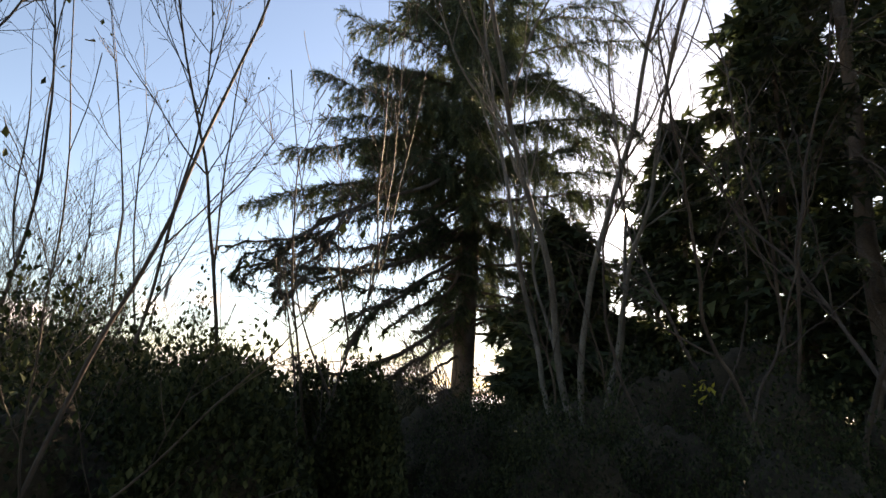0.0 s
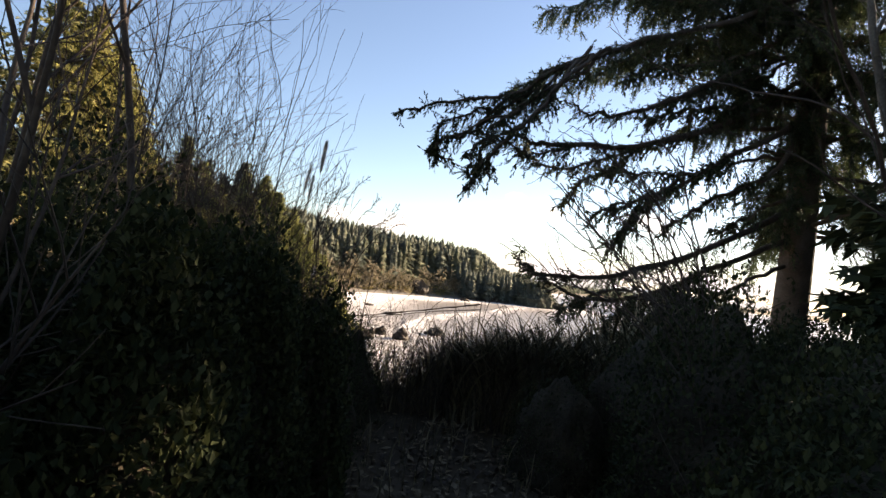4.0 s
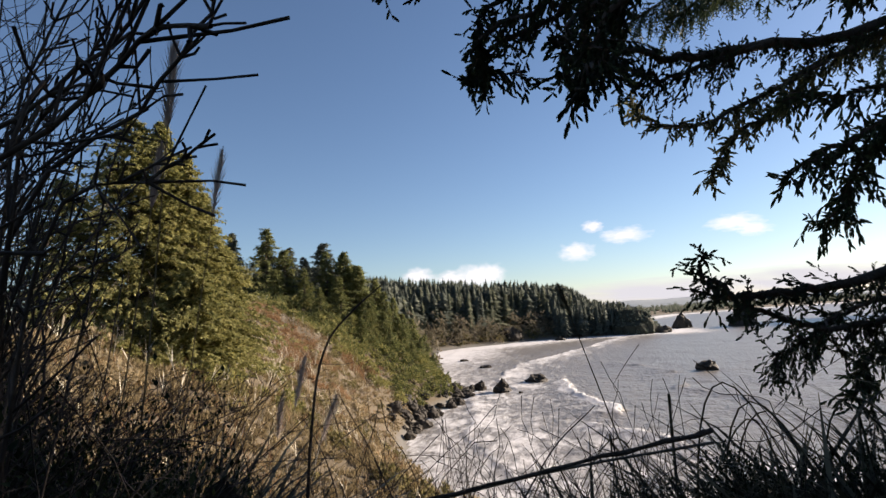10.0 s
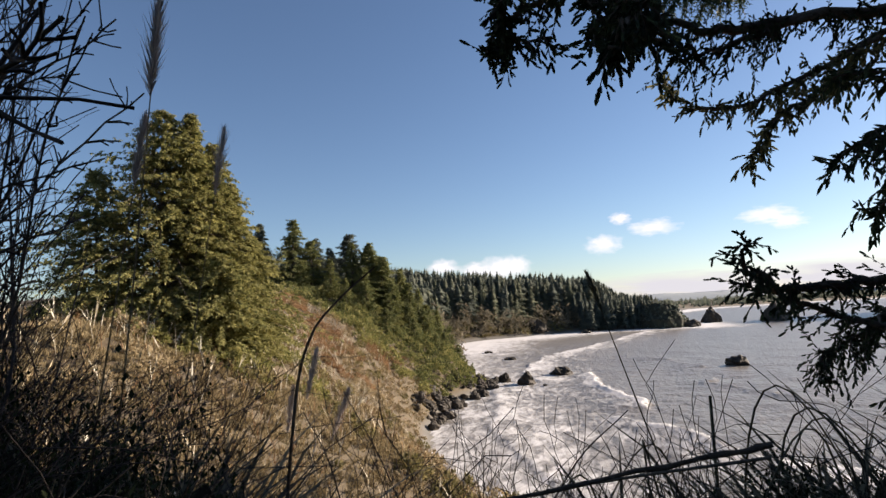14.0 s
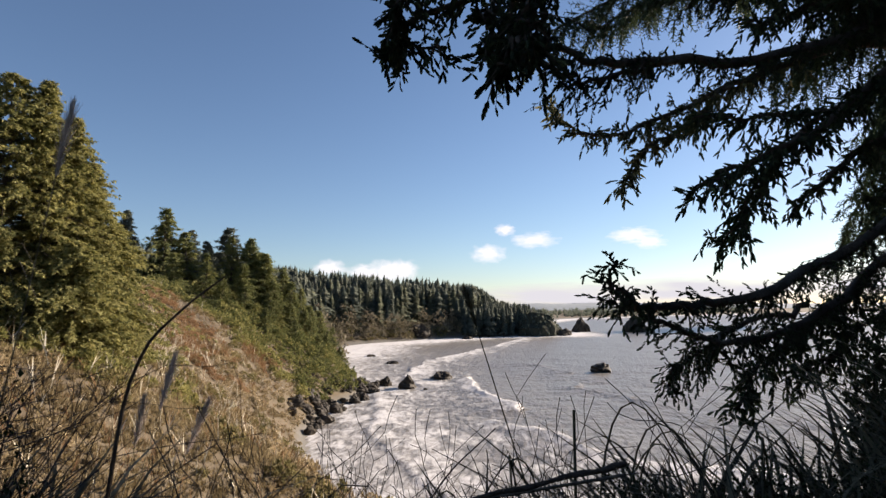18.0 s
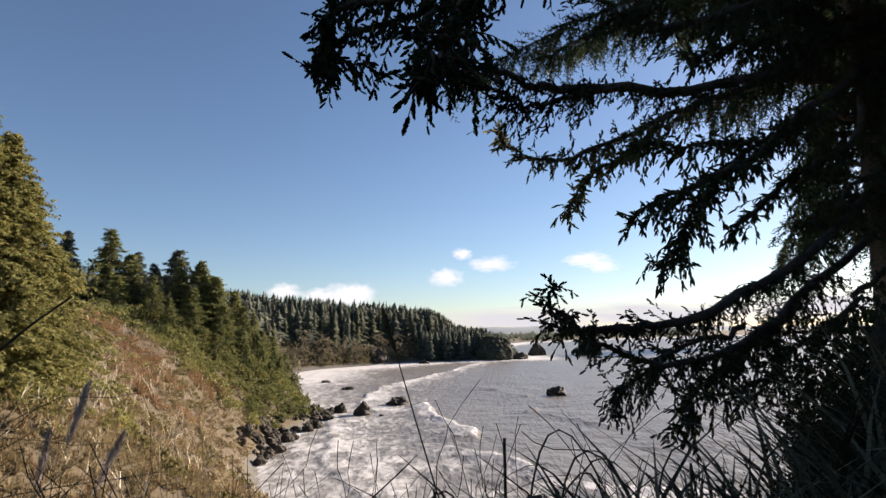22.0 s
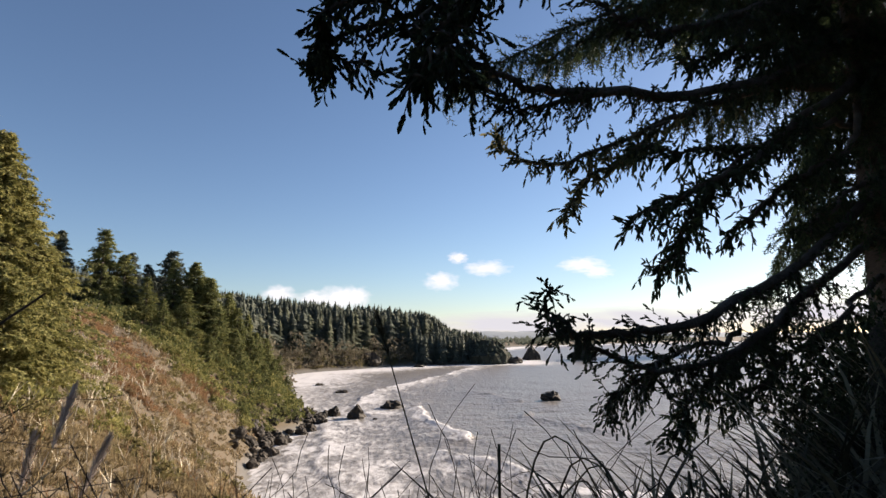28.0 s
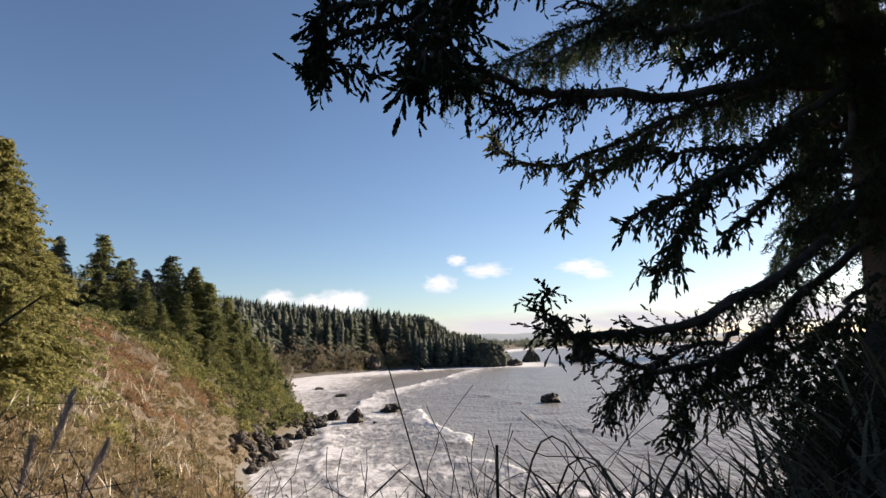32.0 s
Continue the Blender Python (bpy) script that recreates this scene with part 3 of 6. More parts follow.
models = [spire(h, r, pw, rng) for h, r, pw in ((27, 3.8, 0.75), (30, 4.2, 0.8), (24, 4.6, 0.6), (28, 3.6, 0.7), (22, 4.6, 0.55), (25, 5.0, 0.6), (29, 4.0, 0.65))]
HEIGHTS = (27, 30, 24, 28, 22, 25, 29)
woods_y = Build()
n_made = 0
for _ in range(12000):
    x, y = rng.uniform(-330, 66), rng.uniform(215, 640)
    d, w, b = offshore(np.array([x]), np.array([y]))
    d = float(d[0] - b[0])
    if d < w[0] * (0.2 + 0.32 * vnoise(np.array([x / 25]), np.array([y / 25]), 5)[0]) or d > w[0] + 60 or (x < -250 and y < 350):
        continue
    if n_made > 2000:
        break
    # the skyline falls towards the tip of the headland
    az = math.degrees(math.atan2(x, y))
    roof = 1.6 + math.hypot(x, y) * math.tan(radians(float(np.interp(az, [-40, -26.7, -21.7, -16.4, -10.8, -5, -1.2, 0.8, 3.8, 5.5, 7], [6.5, 5.9, 4.8, 4.1, 3.6, 3.2, 2.5, 0.9, 0.5, -0.2, -1.7]))))
    z = land1(x, y)
    k = n_made % 7
    h = (roof - z) * rng.uniform(0.6, 1.0) ** 0.7
    if h < 3:
        continue
    h = min(h, rng.uniform(22, 34))
    n_made += 1
    tb, cb = models[k]
    s, a = h / HEIGHTS[k], rng.uniform(0, 6.3)
    m = np.array([[math.cos(a), -math.sin(a), 0], [math.sin(a), math.cos(a), 0], [0, 0, 1]]) * s
    m[:2] *= max(1.0, 0.8 / s**0.5) * rng.uniform(0.9, 1.9)
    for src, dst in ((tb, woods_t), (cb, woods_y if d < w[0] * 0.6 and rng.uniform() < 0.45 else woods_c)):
        off_n = 0
        for v, f in zip(src.v, src.f):
            dst.add(v @ m.T + (x, y, z), f - off_n)
            off_n += len(v)
for _ in range(110):
    u = rng.uniform()
    x, y = -30 + 92 * u + rng.normal(0, 3), 508 + 26 * u + rng.normal(0, 8)
    az = math.degrees(math.atan2(x, y))
    z = max(land1(x, y), SEA + 1)
    roof = 1.6 + y * math.tan(radians(float(np.interp(az, [-5, -1.2, 0.8, 3.8, 5.5, 7], [3.2, 2.5, 0.9, 0.5, -0.3, -1.9]))))
    h = (roof - z) * rng.uniform(0.6, 1.0)
    if h < 2:
        continue
    h = min(h, 26)
    k = (2, 4, 5)[_ % 3]
    tb, cb = models[k]
    s, a = h / HEIGHTS[k], rng.uniform(0, 6.3)
    m = np.array([[math.cos(a), -math.sin(a), 0], [math.sin(a), math.cos(a), 0], [0, 0, 1]]) * s
    m[:2] *= max(1.0, 0.75 / s**0.6)
    for src, dst in ((tb, woods_t), (cb, woods_c)):
        off_n = 0
        for v, f in zip(src.v, src.f):
            dst.add(v @ m.T + (x, y, z), f - off_n)
            off_n += len(v)
woods = holder("far_woods", (0, 0, 0), "dense dark conifer woods on the bluff round the bay", "woods")
woods["kind"] = "stuff"
part("trunks", woods_t, M_BARK, woods)
part("crowns", woods_c, M_FIRHAZE, woods)

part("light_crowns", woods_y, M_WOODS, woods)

# ---------------------------------------------------------------- scrub on the slopes
TUFT_V, TUFT_F = [], []
tuft_rng = np.random.default_rng(3)
for k in range(11):
    a, e = k * 2.4, 0.15 + 1.35 * ((k * 0.618) % 1.0)
    way = np.array([math.cos(a) * math.cos(e), math.sin(a) * math.cos(e), math.sin(e)])
    side = np.cross(way, tuft_rng.normal(0, 1, 3))
    side *= 0.07 / np.linalg.norm(side)
    foot = way * 0.15 + tuft_rng.normal(0, 0.12, 3) * (1, 1, 0.4)
    tip = foot + way * tuft_rng.uniform(0.5, 0.9)
    n0 = len(TUFT_V)
    TUFT_V += [tuple(foot - side), tuple(foot + side), tuple(tip)]
    TUFT_F.append((n0, n0 + 1, n0 + 2))
CONE_V, CONE_F = [], []
for k in range(10):
    a = k * 2.4
    c, s_ = math.cos(a), math.sin(a)
    n0 = len(CONE_V)
    lean = 0.12 + 0.03 * k
    CONE_V += [(c * 0.08 - s_ * 0.1, s_ * 0.08 + c * 0.1, 0.0), (c * 0.08 + s_ * 0.1, s_ * 0.08 - c * 0.1, 0.05), (c * lean, s_ * lean, 1.0 - 0.06 * k)]
    CONE_F.append((n0, n0 + 1, n0 + 2))


def scatter(count, test, seed, x0, x1, y0, y1):
    g = np.random.default_rng(seed)
    x, y = g.uniform(x0, x1, count), g.uniform(y0, y1, count)
    d, w, b = offshore(x, y)
    keep = test(x, y, (d - b) / w, g)
    return x[keep], y[keep]


def scrub(name, label, mat, count, test, seed, box, size, tilt=0.5, tall=False):
    b = Build()
    x, y = scatter(count if tall else count // 9, test, seed, *box)
    g = np.random.default_rng(seed + 1)
    z = land(x, y) - 0.25
    if not tall:
        # each shrub is a low dome of tufts
        k = 9
        r = np.repeat(g.uniform(*size, len(x)) * 0.75, k)
        a, e = g.uniform(0, 2 * np.pi, len(r)), np.arcsin(g.uniform(0, 1, len(r)))
        x, y, z = np.repeat(x, k) + r * np.cos(a) * np.cos(e), np.repeat(y, k) + r * np.sin(a) * np.cos(e), np.repeat(z, k) + r * 0.75 * np.sin(e)
        m = turns(len(x), tilt, g, size=(0.8, 1.25)) * (r * 0.8)[:, None, None]
    else:
        m = turns(len(x), tilt, g, size=size)
    b.stamp(CONE_V if tall else TUFT_V, CONE_F if tall else TUFT_F, m, np.column_stack([x, y, z]))
    ob = part(name, b, mat)
    return tagged(ob, label, "scrub", kind="stuff")


def bowl(x, y):
    """Where the brown bowl of the slide lies, 0..1."""
    return fbm(x / 14, y / 14, 61)


M_ALDERS = material("bare_alder_haze", [(0.13, 0.112, 0.075), (0.24, 0.208, 0.142), (0.35, 0.3, 0.215)], 0.9, 0.05, 1.5, 0, island=0.5, through_light=0.3)
# a clump of broad leaves, and a brittle bare stem with two forks
CLUMP_V, CLUMP_F = [], []
for k in range(9):
    a, e = k * 2.4, 0.1 + 1.3 * ((k * 0.618) % 1.0)
    way = np.array([math.cos(a) * math.cos(e), math.sin(a) * math.cos(e), math.sin(e)])
    side = np.cross(way, tuft_rng.normal(0, 1, 3))
    side *= 0.2 / np.linalg.norm(side)
    n0 = len(CLUMP_V)
    CLUMP_V += [tuple(way * 0.3 - side), tuple(way * 0.3 + side), tuple(way * tuft_rng.uniform(0.75, 1.1))]
    CLUMP_F.append((n0, n0 + 1, n0 + 2))
STEM_V = [(-0.014, 0, 0), (0.014, 0, 0), (0.05, 0, 1.0), (0.0, 0.014, 0.4), (0.02, -0.014, 0.4), (0.22, 0.05, 0.85), (0.0, 0.012, 0.55), (0.03, -0.012, 0.55), (-0.2, -0.08, 0.95), (0.0, -0.014, 0), (0.0, 0.014, 0), (0.05, 0, 0.9)]
STEM_F = [(0, 1, 2), (3, 4, 5), (6, 7, 8), (9, 10, 11)]


def domes(name, label, mat, count, test, seed, box, size, k=46, flat=0.8):
    """Rounded, lumpy bushes that stand shoulder to shoulder."""
    b = Build()
    x, y = scatter(count, test, seed, *box)
    g = np.random.default_rng(seed + 1)
    r0 = size[0] + (size[1] - size[0]) * g.uniform(0, 1, len(x)) ** 1.8
    z0 = land(x, y) - 0.1
    r = np.repeat(r0, k)
    a, e = g.uniform(0, 2 * np.pi, len(r)), np.arcsin(g.uniform(0.0, 1, len(r)))
    rr = r * g.uniform(0.65, 1.05, len(r))
    tall = np.repeat(g.uniform(0.7, 1.5, len(x)), k) * flat
    p = np.column_stack([np.repeat(x, k) + rr * np.cos(a) * np.cos(e), np.repeat(y, k) + rr * np.sin(a) * np.cos(e), np.repeat(z0, k) + rr * tall * np.sin(e)])
    b.stamp(CLUMP_V, CLUMP_F, turns(len(p), 0.9, g, size=(0.7, 1.3)) * (0.16 + 0.24 * r)[:, None, None], p)
    return tagged(part(name, b, mat), label, "scrub", kind="stuff")


def stems(name, label, mat, count, test, seed, box, size, tilt=0.5):
    b = Build()
    x, y = scatter(count, test, seed, *box)
    g = np.random.default_rng(seed + 1)
    b.stamp(STEM_V, STEM_F, turns(len(x), tilt, g, size=size), np.column_stack([x, y, land(x, y) - 0.1]))
    return tagged(part(name, b, mat), label, "scrub", kind="stuff")


M_PALE = material("pale_bark", [(0.3, 0.25, 0.17), (0.5, 0.44, 0.33), (0.65, 0.6, 0.48)], 0.9, 1, 8, 0.2, island=0.4)
M_OLIVE = material("olive_brush", [(0.09, 0.08, 0.03), (0.2, 0.17, 0.07), (0.36, 0.3, 0.14)], 0.9, 0.08, 1.5, 0, island=0.5, through_light=0.4)
BOX = (-120, 12, 5, 200)


def green_edge(x, y, u):
    """Above 0 on the green point, below 0 in the brown bowl."""
    return y - (136 + 18 * (bowl(x, y) - 0.5) * 2 - 10 * (u > 0.75))


scrub("brown_scrub", "dry brown brush covering the bluff slope", M_SCRUB, 110000, lambda x, y, u, g: (u > 0.02) & (u < 1.7) & (green_edge(x, y, u) < 4) & (np.hypot(x, y) > 12), 71, BOX, (0.4, 1.1))
scrub("near_brush", "fine dry brown brush just below the bluff edge", M_SCRUB, 58000, lambda x, y, u, g: (np.hypot(x, y) > 9) & (np.hypot(x, y) < 55) & (u > 0.02) & (y > 5), 84, (-42, 12, 5, 55), (0.3, 0.85))
domes("tan_scrub", "pale tan bushes on the upper bluff slope", M_TAN, 2600, lambda x, y, u, g: (u > 0.2) & (u < 2.0) & (y < 140) & (np.hypot(x, y) > 14) & (bowl(x, y + 90) > 0.42), 72, BOX, (0.5, 1.7), 30)
domes("low_scrub", "tan brush down to the boulders at the foot of the slope", M_TAN, 1500, lambda x, y, u, g: (u > 0.0) & (u < 0.45) & (y < 120) & (np.hypot(x, y) > 12), 85, BOX, (0.5, 1.6), 30)
domes("olive_scrub", "olive-brown bushes among dry brush on the slope", M_OLIVE, 1500, lambda x, y, u, g: (u > 0.1) & (u < 2.0) & (green_edge(x, y, u) < 6) & (np.hypot(x, y) > 16) & (bowl(x + 30, y) > 0.5), 78, BOX, (0.5, 1.9), 34)
scrub("rusty_scrub", "rust-red dead fern on the slide slope", M_RUST, 90000, lambda x, y, u, g: (u > 0.28) & (u < 1.2) & (y > 92) & (green_edge(x, y, u) < 8) & (bowl(x + 50, y) > 0.36), 73, (-100, -35, 86, 155), (0.4, 1.1))
domes("green_scrub", "lumpy green coastal brush falling down the point", M_GREEN, 3000, lambda x, y, u, g: (u > 0.03) & (u < 1.25) & (green_edge(x, y, u) > 0), 74, (-110, -30, 122, 240), (0.9, 3.4), 28)
domes("yellow_scrub", "yellow-green bushes scattered over the point", M_FIR, 1000, lambda x, y, u, g: (u > 0.1) & (u < 1.3) & (green_edge(x, y, u) > -8), 79, (-110, -30, 118, 240), (0.9, 3.4), 34)
domes("bluff_bushes", "green-gold bushes beside the spruces on the bluff", M_FIR, 260, lambda x, y, u, g: (u > 0.5) & (np.hypot(x + 44, y - 50) < 17), 75, (-75, -12, 24, 82), (0.8, 2.2), 50)
stems("bare_stems", "pale bare stems standing in the dry brush", M_PALE, 5200, lambda x, y, u, g: (u > 0.05) & (u < 1.5) & (green_edge(x, y, u) < 2) & (np.hypot(x, y) > 12), 80, BOX, (1.0, 3.2))
stems("reddish_stems", "reddish bare twigs over the dry brush", M_RUST, 9000, lambda x, y, u, g: (u > 0.03) & (u < 1.5) & (green_edge(x, y, u) < 2) & (np.hypot(x, y) > 12), 81, BOX, (0.9, 2.2), 0.7)
domes("bare_alders", "pale bare alder thicket along the foot of the woods", M_ALDERS, 3800, lambda x, y, u, g: (u > 0.0) & (u < 0.34) & (y > 205), 76, (-190, 40, 205, 540), (3.6, 8.4), 30, 1.9)
domes("beach_brush", "olive brush along the beach under the woods", M_OLIVE, 4200, lambda x, y, u, g: (u > -0.03) & (u < 0.3) & (y > 215), 82, (-190, 45, 205, 540), (2.0, 5.0), 26)
domes("woods_brush", "olive and green undergrowth filling the far woods", M_GREEN, 2200, lambda x, y, u, g: (u > 0.12) & (u < 0.9) & (y > 212), 83, (-190, 45, 205, 540), (2.5, 6.0), 22, 1.1)
domes("headland_brush", "dark brush over the rocky headland", M_FIRHAZE, 700, lambda x, y, u, g: (u > 0.02) & (y > 470) & (x > -60), 77, (-60, 80, 470, 620), (2.0, 5.0), 24)

# ---------------------------------------------------------------- rocks


def boulder(r, seed, flat=0.75, peak=0.0):
    """A lumpy, faceted rock with a sunk foot."""
    bm = bmesh.new()
    bmesh.ops.create_icosphere(bm, subdivisions=3, radius=1.0)
    off_v = Vector((seed * 7.31, seed * 3.17, seed * 1.93))
    for v in bm.verts:
        p = v.co.copy()
        k = 1 + 0.42 * noise.noise(p * 1.3 + off_v) + 0.2 * noise.noise(p * 3.1 + off_v) + 0.08 * noise.noise(p * 7 + off_v)
        v.co = p * k
        v.co.z *= flat
        if peak and v.co.z > 0:
            v.co.x *= 1 - peak * v.co.z / (flat * 1.3)
            v.co.y *= 1 - peak * v.co.z / (flat * 1.3)
        v.co *= r
    for v in bm.verts:
        p = v.co / r
        v.co += v.normal * r * 0.16 * (abs(noise.noise(p * 2.6 + off_v)) - 0.2) + v.normal * r * 0.05 * noise.noise(p * 9 + off_v)
        v.co.z = round(v.co.z / (r * 0.16)) * r * 0.16 * 0.6 + v.co.z * 0.4
    me = bpy.data.meshes.new("rock")
    bm.to_mesh(me)
    bm.free()
    me.materials.append(M_ROCK)
    return me


SURF_ROCKS = [(-27.4, 180, 3.0, 0.95, "rounded dark rock standing in the surf"), (-35.5, 185, 1.9, 1.3, "small upright rock in the surf"), (-18.3, 203, 3.6, 0.6, "low broad rock in the white water"),
              (43.3, 226, 3.8, 0.75, "lone dark rock in the open water"), (-21, 176, 0.8, 0.7, "small dark rock awash in foam"), (-47, 262, 2.6, 0.35, "flat rock awash near the beach"),
              (-37, 170, 1.4, 0.5, "flat dark stone at the water's edge"), (-66, 300, 2.4, 0.35, "flat dark rock on the wet beach"), (-20, 470, 4.0, 0.4, "low rock before the far beach")]
for k, (x, y, r, flat, lab) in enumerate(SURF_ROCKS):
    ob = tagged(new("rock", boulder(r, k + 1, flat)), lab, "rock", "rocks in the surf")
    ob.location = (x, y, SEA + r * flat * 0.25)
    ob.rotation_euler = (0, 0, k * 1.3)
rng = np.random.default_rng(23)
rock_meshes = [boulder(1.0, 20 + k, 0.8) for k in range(6)]
for k in range(250):
    u = rng.uniform(0.0, 1)
    x, y = np.interp(u, [0, 0.3, 0.55, 0.8, 1], [-39, -42, -38, -43, -60]), np.interp(u, [0, 0.3, 0.55, 0.8, 1], [118, 140, 172, 186, 222])
    x, y = x + rng.uniform(-6, 3.0), y + rng.uniform(-5, 5)
    ob = tagged(new("boulder", rock_meshes[k % 6]), "dark tumbled boulder at the foot of the point", "rock", "boulders at the foot of the point")
    s = (rng.uniform(0.5, 1.5) ** 2 + 0.45) * 0.64
    ob.scale = (s, s * rng.uniform(0.6, 1.0), s * rng.uniform(0.7, 1.3))
    ob.location = (x, y, max(land1(x, y), SEA) + s * 0.25)
    ob.rotation_euler = (rng.uniform(-0.6, 0.6), rng.uniform(-0.6, 0.6), rng.uniform(0, 6))
stack_a = tagged(new("sea_rock", boulder(9.5, 3.3, 1.5, 0.62)), "pointed dark sea stack off the headland", "rock")
stack_a.location = (95, 592, SEA + 1)
stack_b = tagged(new("sea_rock", boulder(12, 5.7, 1.2, 0.4)), "large dark sea stack behind the spruce boughs", "rock")
stack_b.location = (148, 582, SEA + 1)
M_CRAG = material("scrubby_crag", [(0.018, 0.019, 0.012), (0.04, 0.04, 0.026), (0.075, 0.07, 0.045)], 0.95, 0.25, 3, 1.0)
head = tagged(new("headland_rock", boulder(21, 6.6, 1.0, 0.3)), "dark scrubby dome at the tip of the headland", "rock")
head.data.materials[0] = M_CRAG
head.location = (44, 524, SEA + 1)
g = np.random.default_rng(92)
hp = np.array([v.co[:] for v in head.data.vertices])
hp = np.repeat(hp[hp[:, 2] > -4], 3, axis=0)
hp = hp * g.uniform(0.92, 1.05, (len(hp), 1)) + np.array(head.location)
b = Build()
b.stamp(CLUMP_V, CLUMP_F, turns(len(hp), 0.9, g, size=(1.6, 4.4)), hp)
tagged(part("headland_scrub", b, M_FIRHAZE), "dark scrub over the dome of the headland", "scrub", kind="stuff")
headb = tagged(new("headland_rock", boulder(9, 9.4, 0.6, 0.2)), "low dark rock at the headland's foot", "rock")
headb.location = (66, 520, SEA + 1)
clf = tagged(new("cliff_face", boulder(5.2, 4.2, 1.3, 0.2)), "bare orange earth cliff beside the point", "cliff", kind="structure")
M_CLIFF = material("orange_earth", [(0.10, 0.06, 0.03), (0.19, 0.115, 0.06), (0.28, 0.18, 0.10)], 0.95, 0.3, 3, 0.8)
clf.data.materials.clear()
clf.data.materials.append(M_CLIFF)
clf.location = (-65.5, 217, -18)
bluff_rock = tagged(new("cliff_face", boulder(10, 6.2, 1.0, 0.2)), "dark wooded cliff behind the beach", "cliff", kind="structure")
bluff_rock.location = (-62, 474, -20)

# low hills along the coast beyond, with the haze painted as pale blue-grey
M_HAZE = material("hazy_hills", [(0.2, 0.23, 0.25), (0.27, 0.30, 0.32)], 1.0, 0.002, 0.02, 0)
hx = np.linspace(-900, 3600, 120)
hb = Build()
hv = []
for yy, hh in ((0, 0.0), (80, 0.6), (260, 1.0), (700, 1.1)):
    hv.append(np.column_stack([hx, 2300 + yy + 0.32 * np.clip(hx, 0, None), SEA + hh * (22 + 44 * fbm(hx / 300, hx * 0 + yy / 300, 81) * (1 - np.clip(hx / 4200, 0, 0.9)))]))
n = len(hx)
i, j = np.meshgrid(np.arange(3), np.arange(n - 1), indexing="ij")
hb.add(np.concatenate(hv), np.stack([i * n + j, i * n + j + 1, (i + 1) * n + j + 1, (i + 1) * n + j], -1).reshape(-1, 4))
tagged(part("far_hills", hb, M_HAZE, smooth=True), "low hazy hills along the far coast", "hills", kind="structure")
belt = Build()
g = np.random.default_rng(91)
bx = g.uniform(-60, 900, 900)
by = np.interp(bx, [-60, 40, 170, 460, 900], [740, 900, 1290, 1600, 1900]) + g.uniform(30, 260, 900)
belt.stamp(CONE_V, CONE_F, turns(900, 0.3, g, size=(9, 20)), np.column_stack([bx, by, land(bx, by) - 2]))
tagged(part("far_trees", belt, M_FIRHAZE), "hazy line of trees on the low coast beyond", "trees", kind="stuff")

# ---------------------------------------------------------------- clouds
def cloud_material(name, glow, tint, cover):
    m = bpy.data.materials.new(name)
    m.use_nodes = True
    n, ln = m.node_tree.nodes, m.node_tree.links
    n.remove(n["Principled BSDF"])
    tc = n.new("ShaderNodeTexCoord")
    no = n.new("ShaderNodeTexNoise")
    no.inputs["Scale"].default_value, no.inputs["Detail"].default_value = 2.6, 7
    oi = n.new("ShaderNodeObjectInfo")
    add = n.new("ShaderNodeVectorMath")
    add.operation = "MULTIPLY_ADD"
    add.inputs[1].default_value = (1, 1, 1)
    ln.new(tc.outputs["Object"], add.inputs[0])
    ln.new(oi.outputs["Location"], add.inputs[2])
    ln.new(add.outputs[0], no.inputs["Vector"])
    ln_ = n.new("ShaderNodeVectorMath")
    ln_.operation = "LENGTH"
    ln.new(tc.outputs["Object"], ln_.inputs[0])
    k = n.new("ShaderNodeMath")
    k.operation = "SUBTRACT"
    ln.new(no.outputs["Fac"], k.inputs[0])
    ln.new(ln_.outputs["Value"], k.inputs[1])
    r = n.new("ShaderNodeMapRange")
    r.inputs["From Min"].default_value, r.inputs["From Max"].default_value = -0.42, 0.22
    ln.new(k.outputs[0], r.inputs["Value"])
    # the cloud's sunlit white is emitted by the sheet itself
    em = n.new("ShaderNodeEmission")
    em.inputs["Color"].default_value = tint
    em.inputs["Strength"].default_value = glow
    tr = n.new("ShaderNodeBsdfTransparent")
    sh = n.new("ShaderNodeMixShader")
    q = n.new("ShaderNodeMath")
    q.operation = "MULTIPLY"
    q.inputs[1].default_value = cover
    ln.new(r.outputs[0], q.inputs[0])
    ln.new(q.outputs[0], sh.inputs[0])
    ln.new(tr.outputs[0], sh.inputs[1])
    ln.new(em.outputs[0], sh.inputs[2])
    ln.new(sh.outputs[0], n["Material Output"].inputs["Surface"])
    return m


M_CLOUD = cloud_material("cloud", 0.5, (1.0, 0.965, 0.98, 1), 0.75)
# dim glowing sheets that also paint pale haze over the horizon sky
M_BANK = cloud_material("hazy_cloud_bank", 0.34, (0.95, 0.95, 1.0, 1), 1.0)
CLOUDS = [(300, 50, 520, 70), (900, 60, 620, 80), (1500, 84, 520, 76), (2100, 95, 520, 75), (-200, 50, 300, 36), (2500, 100, 500, 80), (206, 306, 125, 44), (-5, 250, 95, 52), (630, 315, 125, 42), (74, 357, 55, 34), (-465, 175, 110, 70), (-390, 180, 80, 60), (-725, 190, 90, 50), (700, 280, 80, 34), (-570, 170, 100, 45)]
